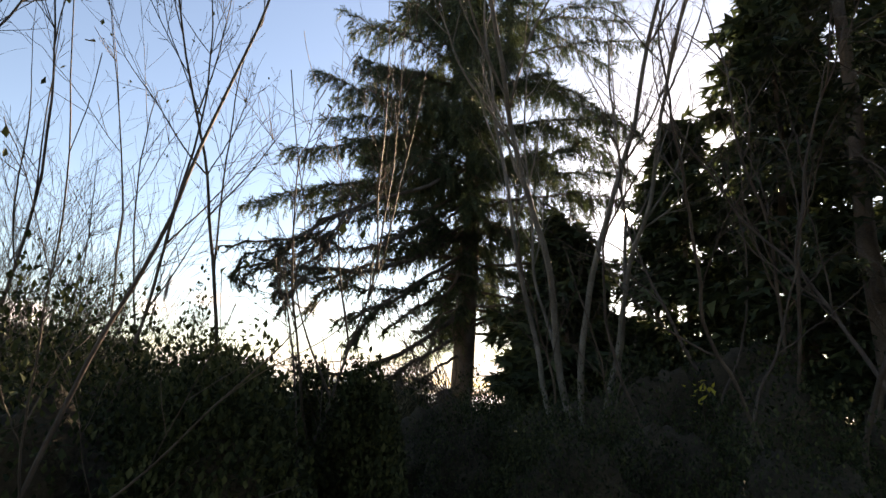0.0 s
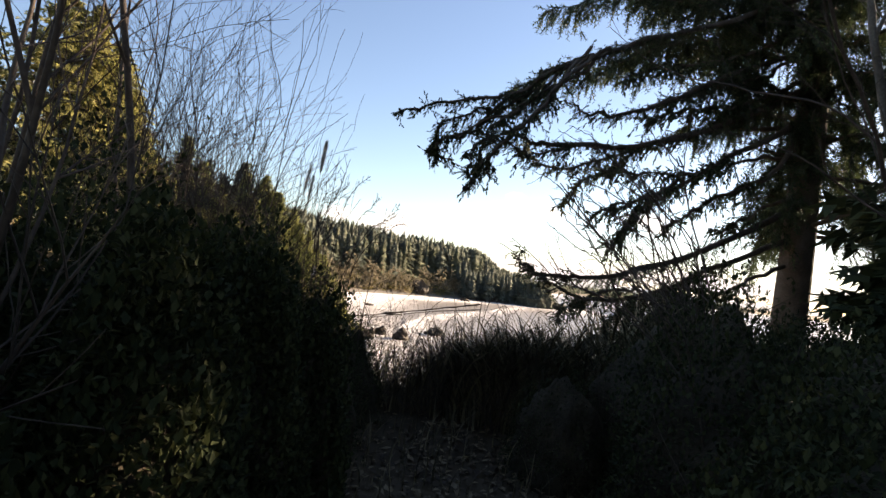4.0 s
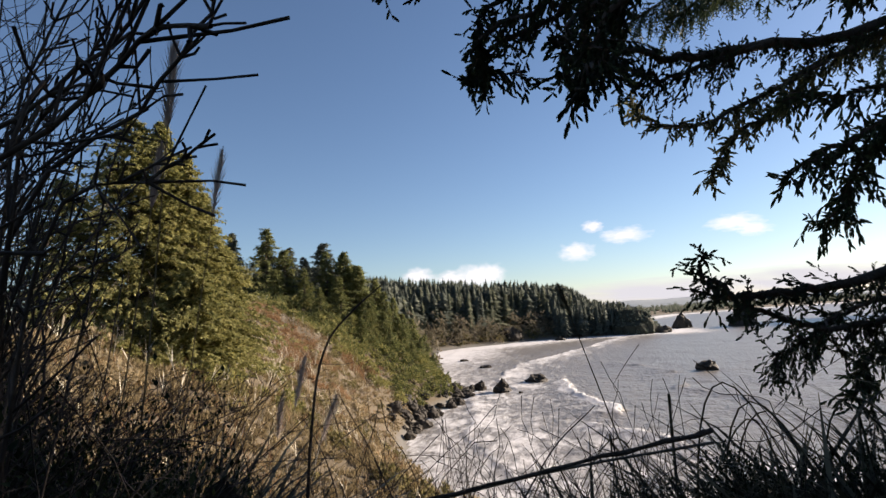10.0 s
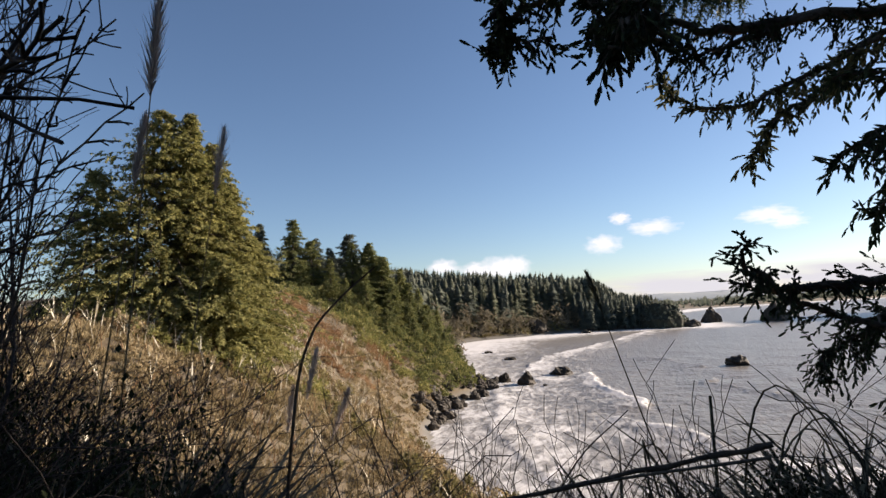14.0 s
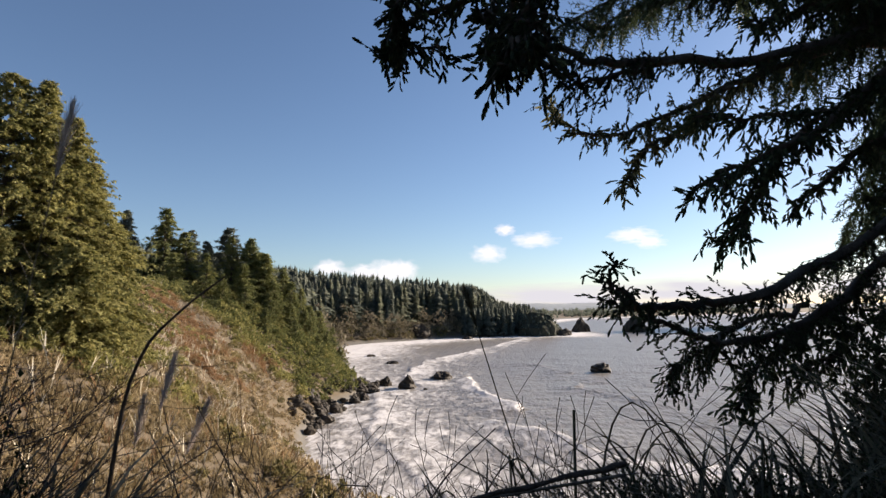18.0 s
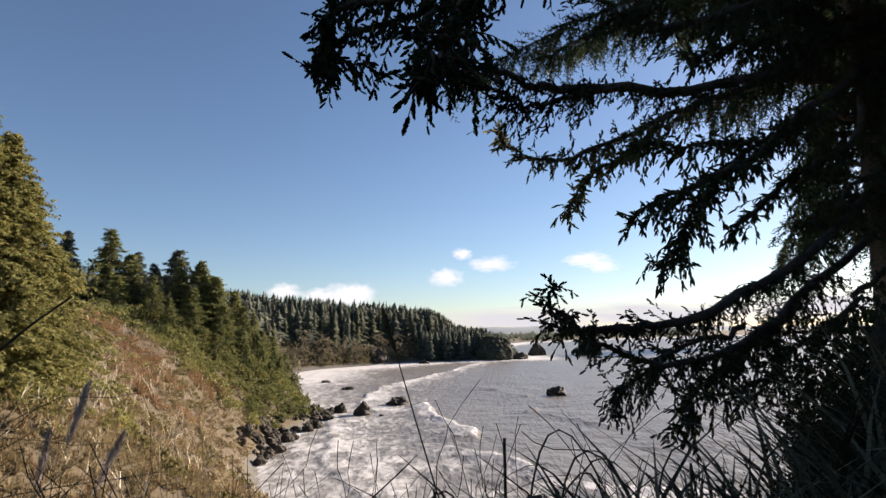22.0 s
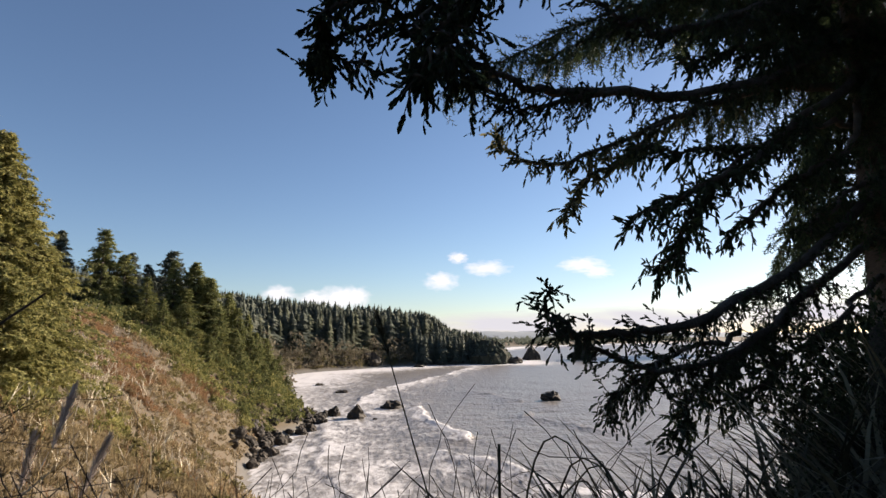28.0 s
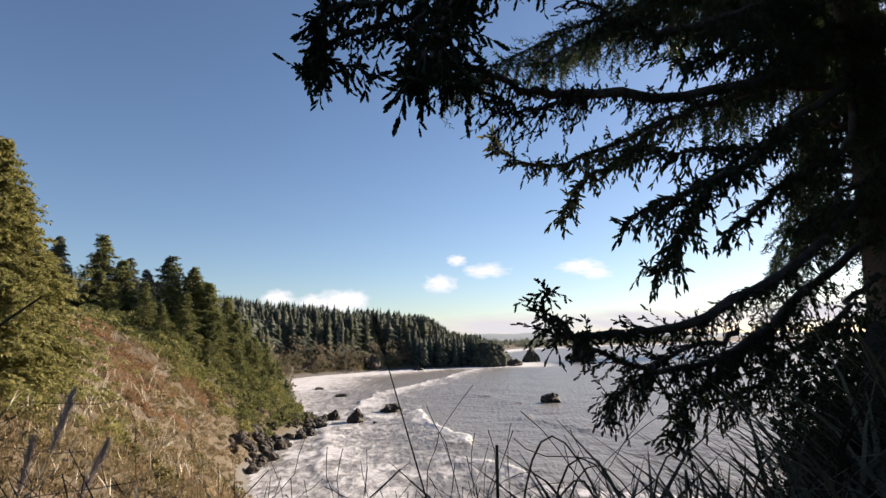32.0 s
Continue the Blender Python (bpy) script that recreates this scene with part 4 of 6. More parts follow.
for k, (x, z, w, h) in enumerate(CLOUDS):
    b = Build()
    b.add([(-1, 0, -1), (1, 0, -1), (1, 0, 1), (-1, 0, 1)], [(0, 1, 2, 3)])
    ob = tagged(part("cloud", b, M_BANK if w >= 300 else M_CLOUD), "hazy bank of cloud along the horizon" if w >= 300 else "small white cloud low over the sea", "cloud", "clouds over the bay", "structure")
    y = math.sqrt(3000**2 - x * x)
    ob.location, ob.scale = (x * 1.2, y, 1.6 + (z - 1.6) * 1.2), (w * 1.2, 1, h * 1.2)
    ob.rotation_euler = (0, 0, -math.atan2(x, y))

disc = bmesh.new()
bmesh.ops.create_uvsphere(disc, u_segments=24, v_segments=12, radius=46)
me = bpy.data.meshes.new("sun_disc")
disc.to_mesh(me)
disc.free()
m = bpy.data.materials.new("sun_glow")
m.use_nodes = True
m.node_tree.nodes["Principled BSDF"].inputs["Emission Color"].default_value = (1.0, 0.95, 0.85, 1)
m.node_tree.nodes["Principled BSDF"].inputs["Emission Strength"].default_value = 60.0
me.materials.append(m)
az, el = radians(46.5), radians(17.6)
sun_ball = tagged(new("sun_disc", me), "low white sun shining through the trees", "sun", kind="structure")
sun_ball.location = (3400 * math.sin(az) * math.cos(el), 3400 * math.cos(az) * math.cos(el), 3400 * math.sin(el))

# ---------------------------------------------------------------- the old spruce beside the lookout
def needle_shoot():
    """A leafy shoot 1 long on +y: two crossed ragged blades of packed needles."""
    v, f = [], []
    for cx, cz in ((1.0, 0.25), (-0.3, 0.95)):
        n0 = len(v)
        v += [(0, 0, 0), (0, 1.0, 0)]
        for k, (y, w) in enumerate(((0.1, 0.13), (0.3, 0.085), (0.42, 0.16), (0.58, 0.09), (0.7, 0.14), (0.86, 0.06))):
            v += [(cx * w, y + 0.07, cz * w), (-cx * w, y + (0.1 if k % 2 else 0.02), -cz * w)]
        for side in (2, 3):
            ring = [n0 + side + 2 * k for k in range(6)]
            f += [(n0, ring[0], ring[1])] + [(n0, ring[k], ring[k + 1]) for k in range(1, 5)] + [(n0, ring[5], n0 + 1)]
    return v, f


SHOOT_V, SHOOT_F = needle_shoot()
BLADE2_V, BLADE2_F = [], []
for cx, cz in ((1.0, 0.2), (-0.25, 0.95)):
    n0 = len(BLADE2_V)
    BLADE2_V += [(0, 0, 0), (0.14 * cx, 0.22, 0.14 * cz), (0.11 * cx, 0.7, 0.11 * cz), (0, 1.0, 0), (-0.13 * cx, 0.55, -0.13 * cz), (-0.12 * cx, 0.12, -0.12 * cz)]
    BLADE2_F.append(tuple(range(n0, n0 + 6)))
SPRAY_V, SPRAY_F = [(-0.065, 0.05, 0), (0.065, 0.1, 0.02), (0, 1.0, 0)], [(0, 1, 2)]
for k in range(5):
    for way in (-1, 1):
        n0 = len(SPRAY_V)
        SPRAY_V += [(0, 0.1 + 0.17 * k, 0), (0, 0.2 + 0.17 * k, 0), (way * (0.23 - 0.02 * k), 0.32 + 0.17 * k, 0.14 * (-1) ** k)]
        SPRAY_F.append((n0, n0 + 1, n0 + 2))


def hanging_bough(tree, ctrl, r0, r1, twig_len, start=0.2, spacing=0.1, droop=0.8, shoot=0.11, seed=0, mat=None, label="", step=0.05, shape="fine", limbs=0.0):
    """A bough along the control points with drooping side twigs full of needle shoots."""
    g = np.random.default_rng(900 + seed)
    wood, green = Build(), Build()
    base = np.array(tree.location)
    line = curve_points(ctrl, 26) - base
    wig = np.cumsum(g.normal(0, 0.035, (26, 3)), axis=0)
    line += (wig - np.outer(np.linspace(0, 1, 26), wig[-1])) * np.array([1, 1, 0.8])
    line[1:-1] += g.normal(0, 0.012, (24, 3))
    u = np.linspace(0, 1, 26)
    wood.tube(line, r0 + (r1 - r0) * u**0.7, 6)
    seg = np.linalg.norm(np.diff(line, axis=0), axis=1)
    total = seg.sum()
    ss = np.concatenate([[0], np.cumsum(seg)]) / total
    ps, ds = [], []
    for k in range(int(total * (1 - start) / spacing)):
        q = start + (1 - start) * (k + g.uniform()) / (total * (1 - start) / spacing)
        p = np.array([np.interp(q, ss, line[:, c]) for c in range(3)])
        a = np.array([np.interp(min(1, q + 0.03), ss, line[:, c]) - np.interp(max(0, q - 0.03), ss, line[:, c]) for c in range(3)])
        a /= np.linalg.norm(a) + 1e-9
        side = np.cross(a, (0, 0, 1))
        side /= np.linalg.norm(side) + 1e-9
        way = a * g.uniform(0.1, 0.9) + side * g.choice([-1, 1]) * g.uniform(0.2, 0.9) + np.array([0, 0, g.uniform(-1.0, 0.15) if g.uniform() < 0.85 else g.uniform(0.2, 0.7)])
        way /= np.linalg.norm(way)
        ln_ = twig_len * (0.25 + 1.0 * g.uniform() ** 1.6) * (1 - 0.55 * q**3) * (0.6 + 0.8 * vnoise(np.array([q * total * 1.6 + seed]), np.array([0.5]), 7)[0])
        m = max(4, int(ln_ / 0.09))
        tw, d = [p], way.copy()
        for _ in range(m):
            d = d + np.array([0, 0, -droop * ln_ / m * g.uniform(1.5, 4.5)]) + g.normal(0, 0.08, 3)
            d /= np.linalg.norm(d)
            tw.append(tw[-1] + d * ln_ / m)
        tw = np.array(tw)
        wood.tube(tw, np.linspace(max(0.004, r1 * 0.6), 0.0018, len(tw)), 3)
        dist = np.linspace(0, 1, len(tw))
        for w in np.arange(0.03, 1.0, step / ln_):
            pt = np.array([np.interp(w, dist, tw[:, c]) for c in range(3)])
            i0 = min(len(tw) - 2, int(w * (len(tw) - 1)))
            ax = tw[i0 + 1] - tw[i0]
            ax /= np.linalg.norm(ax) + 1e-9
            sd = np.cross(ax, g.normal(0, 1, 3))
            sd /= np.linalg.norm(sd) + 1e-9
            ps.append(pt)
            ds.append(ax * g.uniform(0.5, 1.1) + sd * g.uniform(0.2, 0.8) + np.array([0, 0, -0.25]))
        ps.append(tw[-1])
        ds.append(d)
    if limbs:
        # side limbs, each with its own short hanging twigs
        for k in range(int(total * (1 - start) / 0.13)):
            q = start + (1 - start) * (k + g.uniform()) / (total * (1 - start) / 0.13)
            p = np.array([np.interp(q, ss, line[:, c]) for c in range(3)])
            a = np.array([np.interp(min(1, q + 0.03), ss, line[:, c]) - np.interp(max(0, q - 0.03), ss, line[:, c]) for c in range(3)])
            a /= np.linalg.norm(a) + 1e-9
            side = np.cross(a, (0, 0, 1))
            side /= np.linalg.norm(side) + 1e-9
            d = a * g.uniform(0.3, 1.0) + side * g.choice([-1, 1]) * g.uniform(0.3, 1.0) + np.array([0, 0, g.uniform(-0.5, 0.45)])
            d /= np.linalg.norm(d)
            ln2 = limbs * (0.3 + 0.9 * g.uniform() ** 1.5) * (1 - 0.6 * q**2)
            m = 8
            tw = [p]
            for _ in range(m):
                d = d + np.array([0, 0, -0.12 * g.uniform(0.2, 1.8)]) + g.normal(0, 0.1, 3)
                d /= np.linalg.norm(d)
                tw.append(tw[-1] + d * ln2 / m)
            tw = np.array(tw)
            wood.tube(tw, np.linspace(0.008, 0.002, m + 1), 3)
            for w in np.arange(0.1, 1.0, 0.05 / ln2):
                i0 = min(m - 1, int(w * m))
                o = tw[i0] + (tw[i0 + 1] - tw[i0]) * (w * m - i0)
                ax = tw[i0 + 1] - tw[i0]
                ax /= np.linalg.norm(ax) + 1e-9
                dd = ax * g.uniform(0.3, 1.0) + g.normal(0, 0.5, 3) + np.array([0, 0, -0.45 if g.uniform() < 0.8 else 0.5])
                dd /= np.linalg.norm(dd)
                tl = g.uniform(0.06, 0.26)
                for v in np.arange(0, tl, step):
                    ps.append(o + dd * v)
                    ds.append(dd + g.normal(0, 0.45, 3))
                wood.tube([o, o + dd * tl], [0.0022, 0.0014], 3)
    for q in np.arange(start, 1.0, step * 0.55 / total):
        p = np.array([np.interp(q, ss, line[:, c]) for c in range(3)])
        a = np.array([np.interp(min(1, q + 0.03), ss, line[:, c]) - np.interp(max(0, q - 0.03), ss, line[:, c]) for c in range(3)])
        ps.append(p)
        ds.append(a / (np.linalg.norm(a) + 1e-9) + g.normal(0, 0.55, 3) + np.array([0, 0, 0.1]))
    ps, ds = np.array(ps), np.array(ds)
    mm = along(ds, g.uniform(0, 6.3, len(ps))) * (shoot * g.uniform(0.6, 1.35, len(ps)))[:, None, None]
    kind_v, kind_f = {"fine": (SHOOT_V, SHOOT_F), "middle": (BLADE2_V, BLADE2_F), "coarse": (SPRAY_V, SPRAY_F)}[shape]
    green.stamp(kind_v, kind_f, mm, ps)
    b = part("bough", wood, M_BARK, tree, label)
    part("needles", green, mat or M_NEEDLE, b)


SPRUCE = (6.1, 7.6)
spruce = holder("spruce_tree", (*SPRUCE, land1(*SPRUCE) - 0.2), "dark old spruce with long drooping boughs at the bluff edge", "tree")
tz = spruce.location.z
tb = Build()
zs = np.linspace(0, 23 - tz, 12)
tb.tube(np.column_stack([0.2 * np.sin(zs / 6), 0.1 * np.sin(zs / 4 + 1), zs]), 0.36 * (1 - zs / (23.6 - tz)) ** 0.8 + 0.03 + 0.15 * np.exp(-zs), 14)
part("trunk", tb, M_BARK, spruce, smooth=True)
TX, TY = SPRUCE
# the boughs that reach out over the lookout: line, thickness at both ends, length of twigs, where needles begin
LOW = [
    ([(TX, TY, 8.00), (3.20, 4.90, 5.90), (1.30, 3.20, 4.60), (0.20, 2.45, 3.85), (-0.50, 2.05, 3.42), (-0.98, 1.92, 3.17)], 0.06, 0.008, 0.36, 0.45, None, "near"),
    ([(1.50, 3.30, 4.70), (0.50, 2.80, 3.90), (-0.25, 2.60, 3.25), (-0.56, 2.54, 3.00), (-0.66, 2.50, 2.91)], 0.03, 0.006, 0.26, 0.25, None, "near"),
    ([(1.20, 2.90, 4.40), (0.60, 2.20, 3.50), (0.15, 1.80, 2.85), (-0.03, 1.63, 2.52), (-0.08, 1.57, 2.40)], 0.03, 0.006, 0.26, 0.25, None, "near"),
    ([(TX, TY, 5.93), (3.33, 5.50, 4.40), (1.82, 4.50, 3.75), (1.01, 4.00, 3.56), (0.63, 3.80, 3.52), (0.37, 3.70, 3.54), (0.18, 3.60, 3.65), (0.15, 3.60, 3.89)], 0.07, 0.008, 0.36, 0.2, None, "near"),
    ([(1.54, 4.40, 3.65), (0.89, 4.10, 3.40), (0.41, 3.80, 3.36), (0.08, 3.70, 3.49), (-0.14, 3.60, 3.51)], 0.025, 0.006, 0.34, 0.1, None, "near"),
    ([(TX, TY, 6.82), (3.21, 5.00, 4.81), (1.88, 4.20, 4.15), (1.35, 3.90, 3.90), (1.01, 3.70, 4.08)], 0.06, 0.008, 0.42, 0.2, None, "near"),
    ([(TX, TY, 5.18), (4.76, 7.00, 4.92), (3.38, 6.60, 4.51), (2.42, 6.40, 4.05), (1.55, 6.30, 3.72), (0.93, 6.20, 3.78), (0.62, 6.20, 4.05)], 0.07, 0.008, 0.5, 0.3, M_LICHEN, "mid"),
    ([(2.82, 6.50, 4.25), (2.13, 6.40, 3.78), (1.67, 6.30, 3.34), (1.48, 6.30, 2.96)], 0.025, 0.006, 0.5, 0.1, M_LICHEN, "mid"),
    ([(TX, TY, 5.44), (4.38, 6.30, 4.22), (3.42, 5.80, 3.63), (2.64, 5.50, 3.28), (2.11, 5.40, 3.02), (1.88, 5.30, 2.71)], 0.07, 0.01, 0.62, 0.25, None, "mid"),
    ([(3.42, 5.80, 3.63), (2.72, 5.60, 3.01), (2.29, 5.50, 2.57), (2.18, 5.50, 2.29)], 0.03, 0.008, 0.55, 0.1, None, "mid"),
    ([(TX, TY, 4.54), (4.78, 6.60, 4.13), (3.56, 6.00, 3.83), (2.53, 5.60, 3.63), (1.91, 5.40, 3.50)], 0.05, 0.008, 0.6, 0.2, None, "mid"),
    ([(TX, TY, 5.09), (5.13, 6.80, 4.04), (4.22, 6.40, 3.47), (3.58, 6.20, 2.95), (3.24, 6.10, 2.61)], 0.06, 0.008, 0.5, 0.3, None, "mid"),
    ([(TX, TY, 3.55), (3.79, 5.80, 2.43), (2.11, 4.50, 1.89), (1.41, 4.00, 1.78), (0.98, 3.62, 1.78), (0.73, 3.38, 1.86), (0.60, 3.24, 1.91)], 0.07, 0.008, 0.4, 0.3, None, "near"),
    ([(TX, TY, 2.93), (4.06, 6.00, 2.08), (2.62, 5.00, 1.58), (1.93, 4.60, 1.48), (1.33, 4.30, 1.57), (0.94, 4.10, 1.62), (0.67, 4.00, 1.68)], 0.06, 0.008, 0.55, 0.25, None, "near"),
    ([(2.62, 5.00, 1.58), (1.96, 4.80, 1.37), (1.53, 4.70, 1.15), (1.32, 4.60, 0.94)], 0.03, 0.006, 0.5, 0.1, None, "near"),
    ([(4.06, 6.00, 2.08), (2.97, 5.40, 1.33), (2.42, 5.20, 1.09), (2.03, 5.10, 0.71)], 0.04, 0.006, 0.55, 0.2, None, "mid"),
    ([(TX, TY, 3.83), (5.27, 6.90, 3.46), (4.59, 6.60, 3.10), (4.15, 6.40, 2.78)], 0.05, 0.008, 0.5, 0.2, None, "mid"),
    ([(TX, TY, 6.23), (4.71, 6.40, 5.31), (3.24, 5.60, 4.72), (2.42, 5.20, 4.38)], 0.06, 0.008, 0.7, 0.1, None, "mid"),
    ([(TX, TY, 2.39), (4.56, 6.40, 1.78), (3.55, 5.90, 1.30), (2.87, 5.60, 0.88)], 0.05, 0.008, 0.7, 0.2, None, "mid"),
    ([(1.40, 3.20, 4.60), (0.55, 2.60, 3.75), (-0.25, 2.25, 3.08), (-0.30, 2.20, 2.86), (-0.32, 2.17, 2.74)], 0.025, 0.005, 0.3, 0.3, None, "near"),
    ([(1.20, 2.90, 4.40), (0.70, 2.40, 3.60), (-0.07, 2.10, 3.06), (-0.12, 1.98, 2.80), (-0.13, 1.90, 2.64)], 0.025, 0.005, 0.3, 0.3, None, "near"),
    ([(1.30, 3.10, 4.50), (0.35, 2.60, 3.70), (-0.52, 2.48, 3.28), (-0.54, 2.44, 3.02), (-0.52, 2.40, 2.86)], 0.025, 0.005, 0.3, 0.3, None, "near"),
    ([(1.20, 2.90, 4.50), (0.70, 2.50, 3.80), (0.06, 2.30, 3.23), (0.01, 2.20, 2.95), (0.02, 2.15, 2.78)], 0.025, 0.005, 0.3, 0.3, None, "near"),
    ([(TX, TY, 6.60), (4.97, 6.60, 5.74), (3.56, 5.80, 4.97), (2.71, 5.40, 4.74)], 0.05, 0.008, 0.62, 0.1, None, "mid"),
    ([(TX, TY, 7.34), (4.38, 6.20, 6.03), (2.88, 5.40, 5.30), (2.04, 5.00, 4.94)], 0.05, 0.008, 0.62, 0.1, None, "mid"),
    ([(TX, TY, 6.05), (5.39, 6.90, 5.59), (4.53, 6.60, 5.11), (3.95, 6.40, 4.79)], 0.05, 0.008, 0.62, 0.1, None, "mid"),
]
for k, (ctrl, r0, r1, tl, st, mat, reach) in enumerate(LOW):
    label = "bough with grey lichen" if mat is M_LICHEN else ""
    if reach == "near":
        hanging_bough(spruce, ctrl, r0, r1, tl * 0.8, st, 0.026, 0.8, 0.048, k, mat, label, 0.028, "fine", tl * 0.75)
    else:
        if ctrl[0][0] == TX:
            st = max(st, 0.4)
        hanging_bough(spruce, ctrl, r0, r1, tl * 0.8, st, 0.034, 0.8, 0.085, k, mat, label, 0.04, "middle", tl * 0.8)
g = np.random.default_rng(5)
for k in range(112):
    h = 3.0 + 19.5 * ((k + 0.5) / 112) ** 1.3
    ln_ = (6.4 * (1 - (h - 2) / 22) ** 0.65 + 0.6) * g.uniform(0.7, 1.15)
    a = k * 2.4 + g.uniform(-0.3, 0.3)
    way = np.array([math.cos(a), math.sin(a)])
    ahead = way @ np.array([-0.65, -0.76])
    sag = -0.3
    if ahead > 0.5 or way[0] < 0:
        ln_, sag = min(ln_, 0.9 if h < 5.2 else (2.6 if h < 6.3 else 9)), -0.12
    x0 = TX + 0.2 * math.sin((h - tz) / 6)
    mid = (x0 + way[0] * ln_ * 0.5, TY + way[1] * ln_ * 0.5, h + ln_ * g.uniform(-0.05, 0.12))
    end = (x0 + way[0] * ln_, TY + way[1] * ln_, h + ln_ * g.uniform(sag, 0.02))
    hanging_bough(spruce, [(x0, TY, h), mid, end], 0.05, 0.008, 0.75, 0.1, 0.034 if 5 < h < 11 else (0.06 if ahead < 0.3 else 0.12), 0.8, 0.24, 100 + k, None, "", 0.09, "coarse")
# the thick upper crown over the trail
for k in range(30):
    h = 6.6 + 8.5 * (k / 29)
    a = radians(168 + (k * 47) % 108)
    ln_ = (4.6 - 0.22 * (h - 6.6)) * g.uniform(0.75, 1.1)
    way = np.array([math.cos(a), math.sin(a)])
    x0 = TX + 0.2 * math.sin((h - tz) / 6)
    mid = (x0 + way[0] * ln_ * 0.5, TY + way[1] * ln_ * 0.5, h + ln_ * g.uniform(-0.02, 0.1))
    end = (x0 + way[0] * ln_, TY + way[1] * ln_, h - ln_ * g.uniform(0.0, 0.16))
    hanging_bough(spruce, [(x0, TY, h), mid, end], 0.05, 0.008, 0.8, 0.08, 0.036, 0.8, 0.23, 300 + k, None, "", 0.085, "coarse", 0.0)

# ---------------------------------------------------------------- bare saplings and shrubs


TRAIL = np.array([(-2.2, -6.6), (-1.53, -5.92), (-0.49, -4.85), (0.13, -4.35), (0.13, -3.4), (0.09, -2.4), (0.0, -1.7), (-0.08, -0.5), (-0.05, 0.1)])


def open_air(p, slack=0.0, room=0.62):
    """True over the trail and in the clear view from the lookout, where no stem grows."""
    for a, b in zip(TRAIL[:-1], TRAIL[1:]):
        e = b - a
        u = min(1, max(0, ((p[0] - a[0]) * e[0] + (p[1] - a[1]) * e[1]) / (e @ e)))
        if math.hypot(p[0] - a[0] - u * e[0], p[1] - a[1] - u * e[1]) < room + 0.1 * (p[2] > 1.2):
            return True
    az = math.degrees(math.atan2(p[0] + 0.12, p[1] + 0.26))
    return -47 + slack < az < 38 and p[1] > -0.2 and p[2] > 1.42 and p[1] < 9


def grow(b, p, d, ln_, r, level, g, wander=0.12, rise=0.03, sub=5, spread=0.75, tips=None, org=None, room=0.62, kids=None):
    """One stem with side shoots, down to twigs."""
    m = max(4, int(ln_ / (0.14 if level == 0 else 0.09)))
    pts, w = [p], np.array(d, float)
    for _ in range(m):
        w = w + g.normal(0, wander, 3) + np.array([0, 0, rise])
        w /= np.linalg.norm(w)
        pts.append(pts[-1] + w * ln_ / m)
    if org is not None:
        slack, end_r = g.uniform(-9, 0), r * 0.3
        for i in range(1, len(pts)):
            if open_air(pts[i] + org, slack, room):
                pts, end_r = pts[:i], 0.0015
                break
        if len(pts) < 3:
            return
        m = len(pts) - 1
    pts = np.array(pts)
    b.tube(pts, np.linspace(r, max(0.0014, r * 0.3 if org is None else end_r), len(pts)), 6 if r > 0.012 else (4 if r > 0.005 else 3))
    if tips is not None and level >= 1:
        tips.append(pts[-1])
    if level >= 3 or r < 0.0016:
        return
    for _ in range(sub if level == 0 else max(2, int(sub * 0.8))):
        i = int(g.integers(max(1, int(m * ((0.45 if r > 0.015 else 0.25) if level == 0 else 0.15))), m + 1))
        a = pts[i] - pts[i - 1]
        a /= np.linalg.norm(a) + 1e-9
        side = np.cross(a, g.normal(0, 1, 3))
        side /= np.linalg.norm(side) + 1e-9
        nb = b
        if kids is not None:
            nb = Build()
            kids.append(nb)
        grow(nb, pts[i], a + side * g.uniform(0.45, 1.1) * spread, ln_ * g.uniform(0.2, 0.42), max(0.0015, r * (1 - 0.6 * i / m) * 0.55), level + 1, g, wander * 1.1, rise, sub, spread, tips, org, room)


LEAF_V = [(0, 0, 0), (-0.3, 0.42, 0.12), (0, 0.5, 0), (0.3, 0.42, 0.12), (0, 1.0, -0.05)]
LEAF_F = [(0, 4, 1), (0, 3, 4)]


def sapling(name, at, height, r, seed, label, category, lean=(0, 0), stems=1, sub=6, mat=None, leaves=0, spread=0.75, wander=0.1, group="", fan=0.12, room=0.62):
    g = np.random.default_rng(seed)
    z = land1(*at)
    t = holder(name, (at[0], at[1], z), label, category, group)
    tips = []
    for k in range(stems):
        b, kids = Build(), []
        s0 = np.array([g.normal(0, 0.05 * (stems > 1) * min(3, stems) ** 0.5), g.normal(0, 0.05 * (stems > 1) * min(3, stems) ** 0.5), -0.1])
        d = np.array([lean[0] + g.normal(0, fan), lean[1] + g.normal(0, fan), 1.0])
        grow(b, s0, d / np.linalg.norm(d), height * (g.uniform(0.65, 1.05) if stems > 1 else 1.0), r * (g.uniform(0.6, 1.1) if stems > 1 else 1.0), 0, g, wander, 0.03, sub, spread, tips, np.array((at[0], at[1], z)) if at[1] < 3 else None, room, kids if stems == 1 else None)
        trunk = part("stem" if stems > 1 else "trunk", b, mat or M_TWIG, t)
        for limb in kids:
            if limb.v:
                part("limb", limb, mat or M_TWIG, t)
    if leaves and tips:
        lv = Build()
        tp = np.array(tips)[g.integers(0, len(tips), leaves)] + g.normal(0, 0.03, (leaves, 3))
        lv.stamp(LEAF_V, LEAF_F, turns(leaves, 2.2, g, size=(0.02, 0.04)), tp)
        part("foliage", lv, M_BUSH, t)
    return t


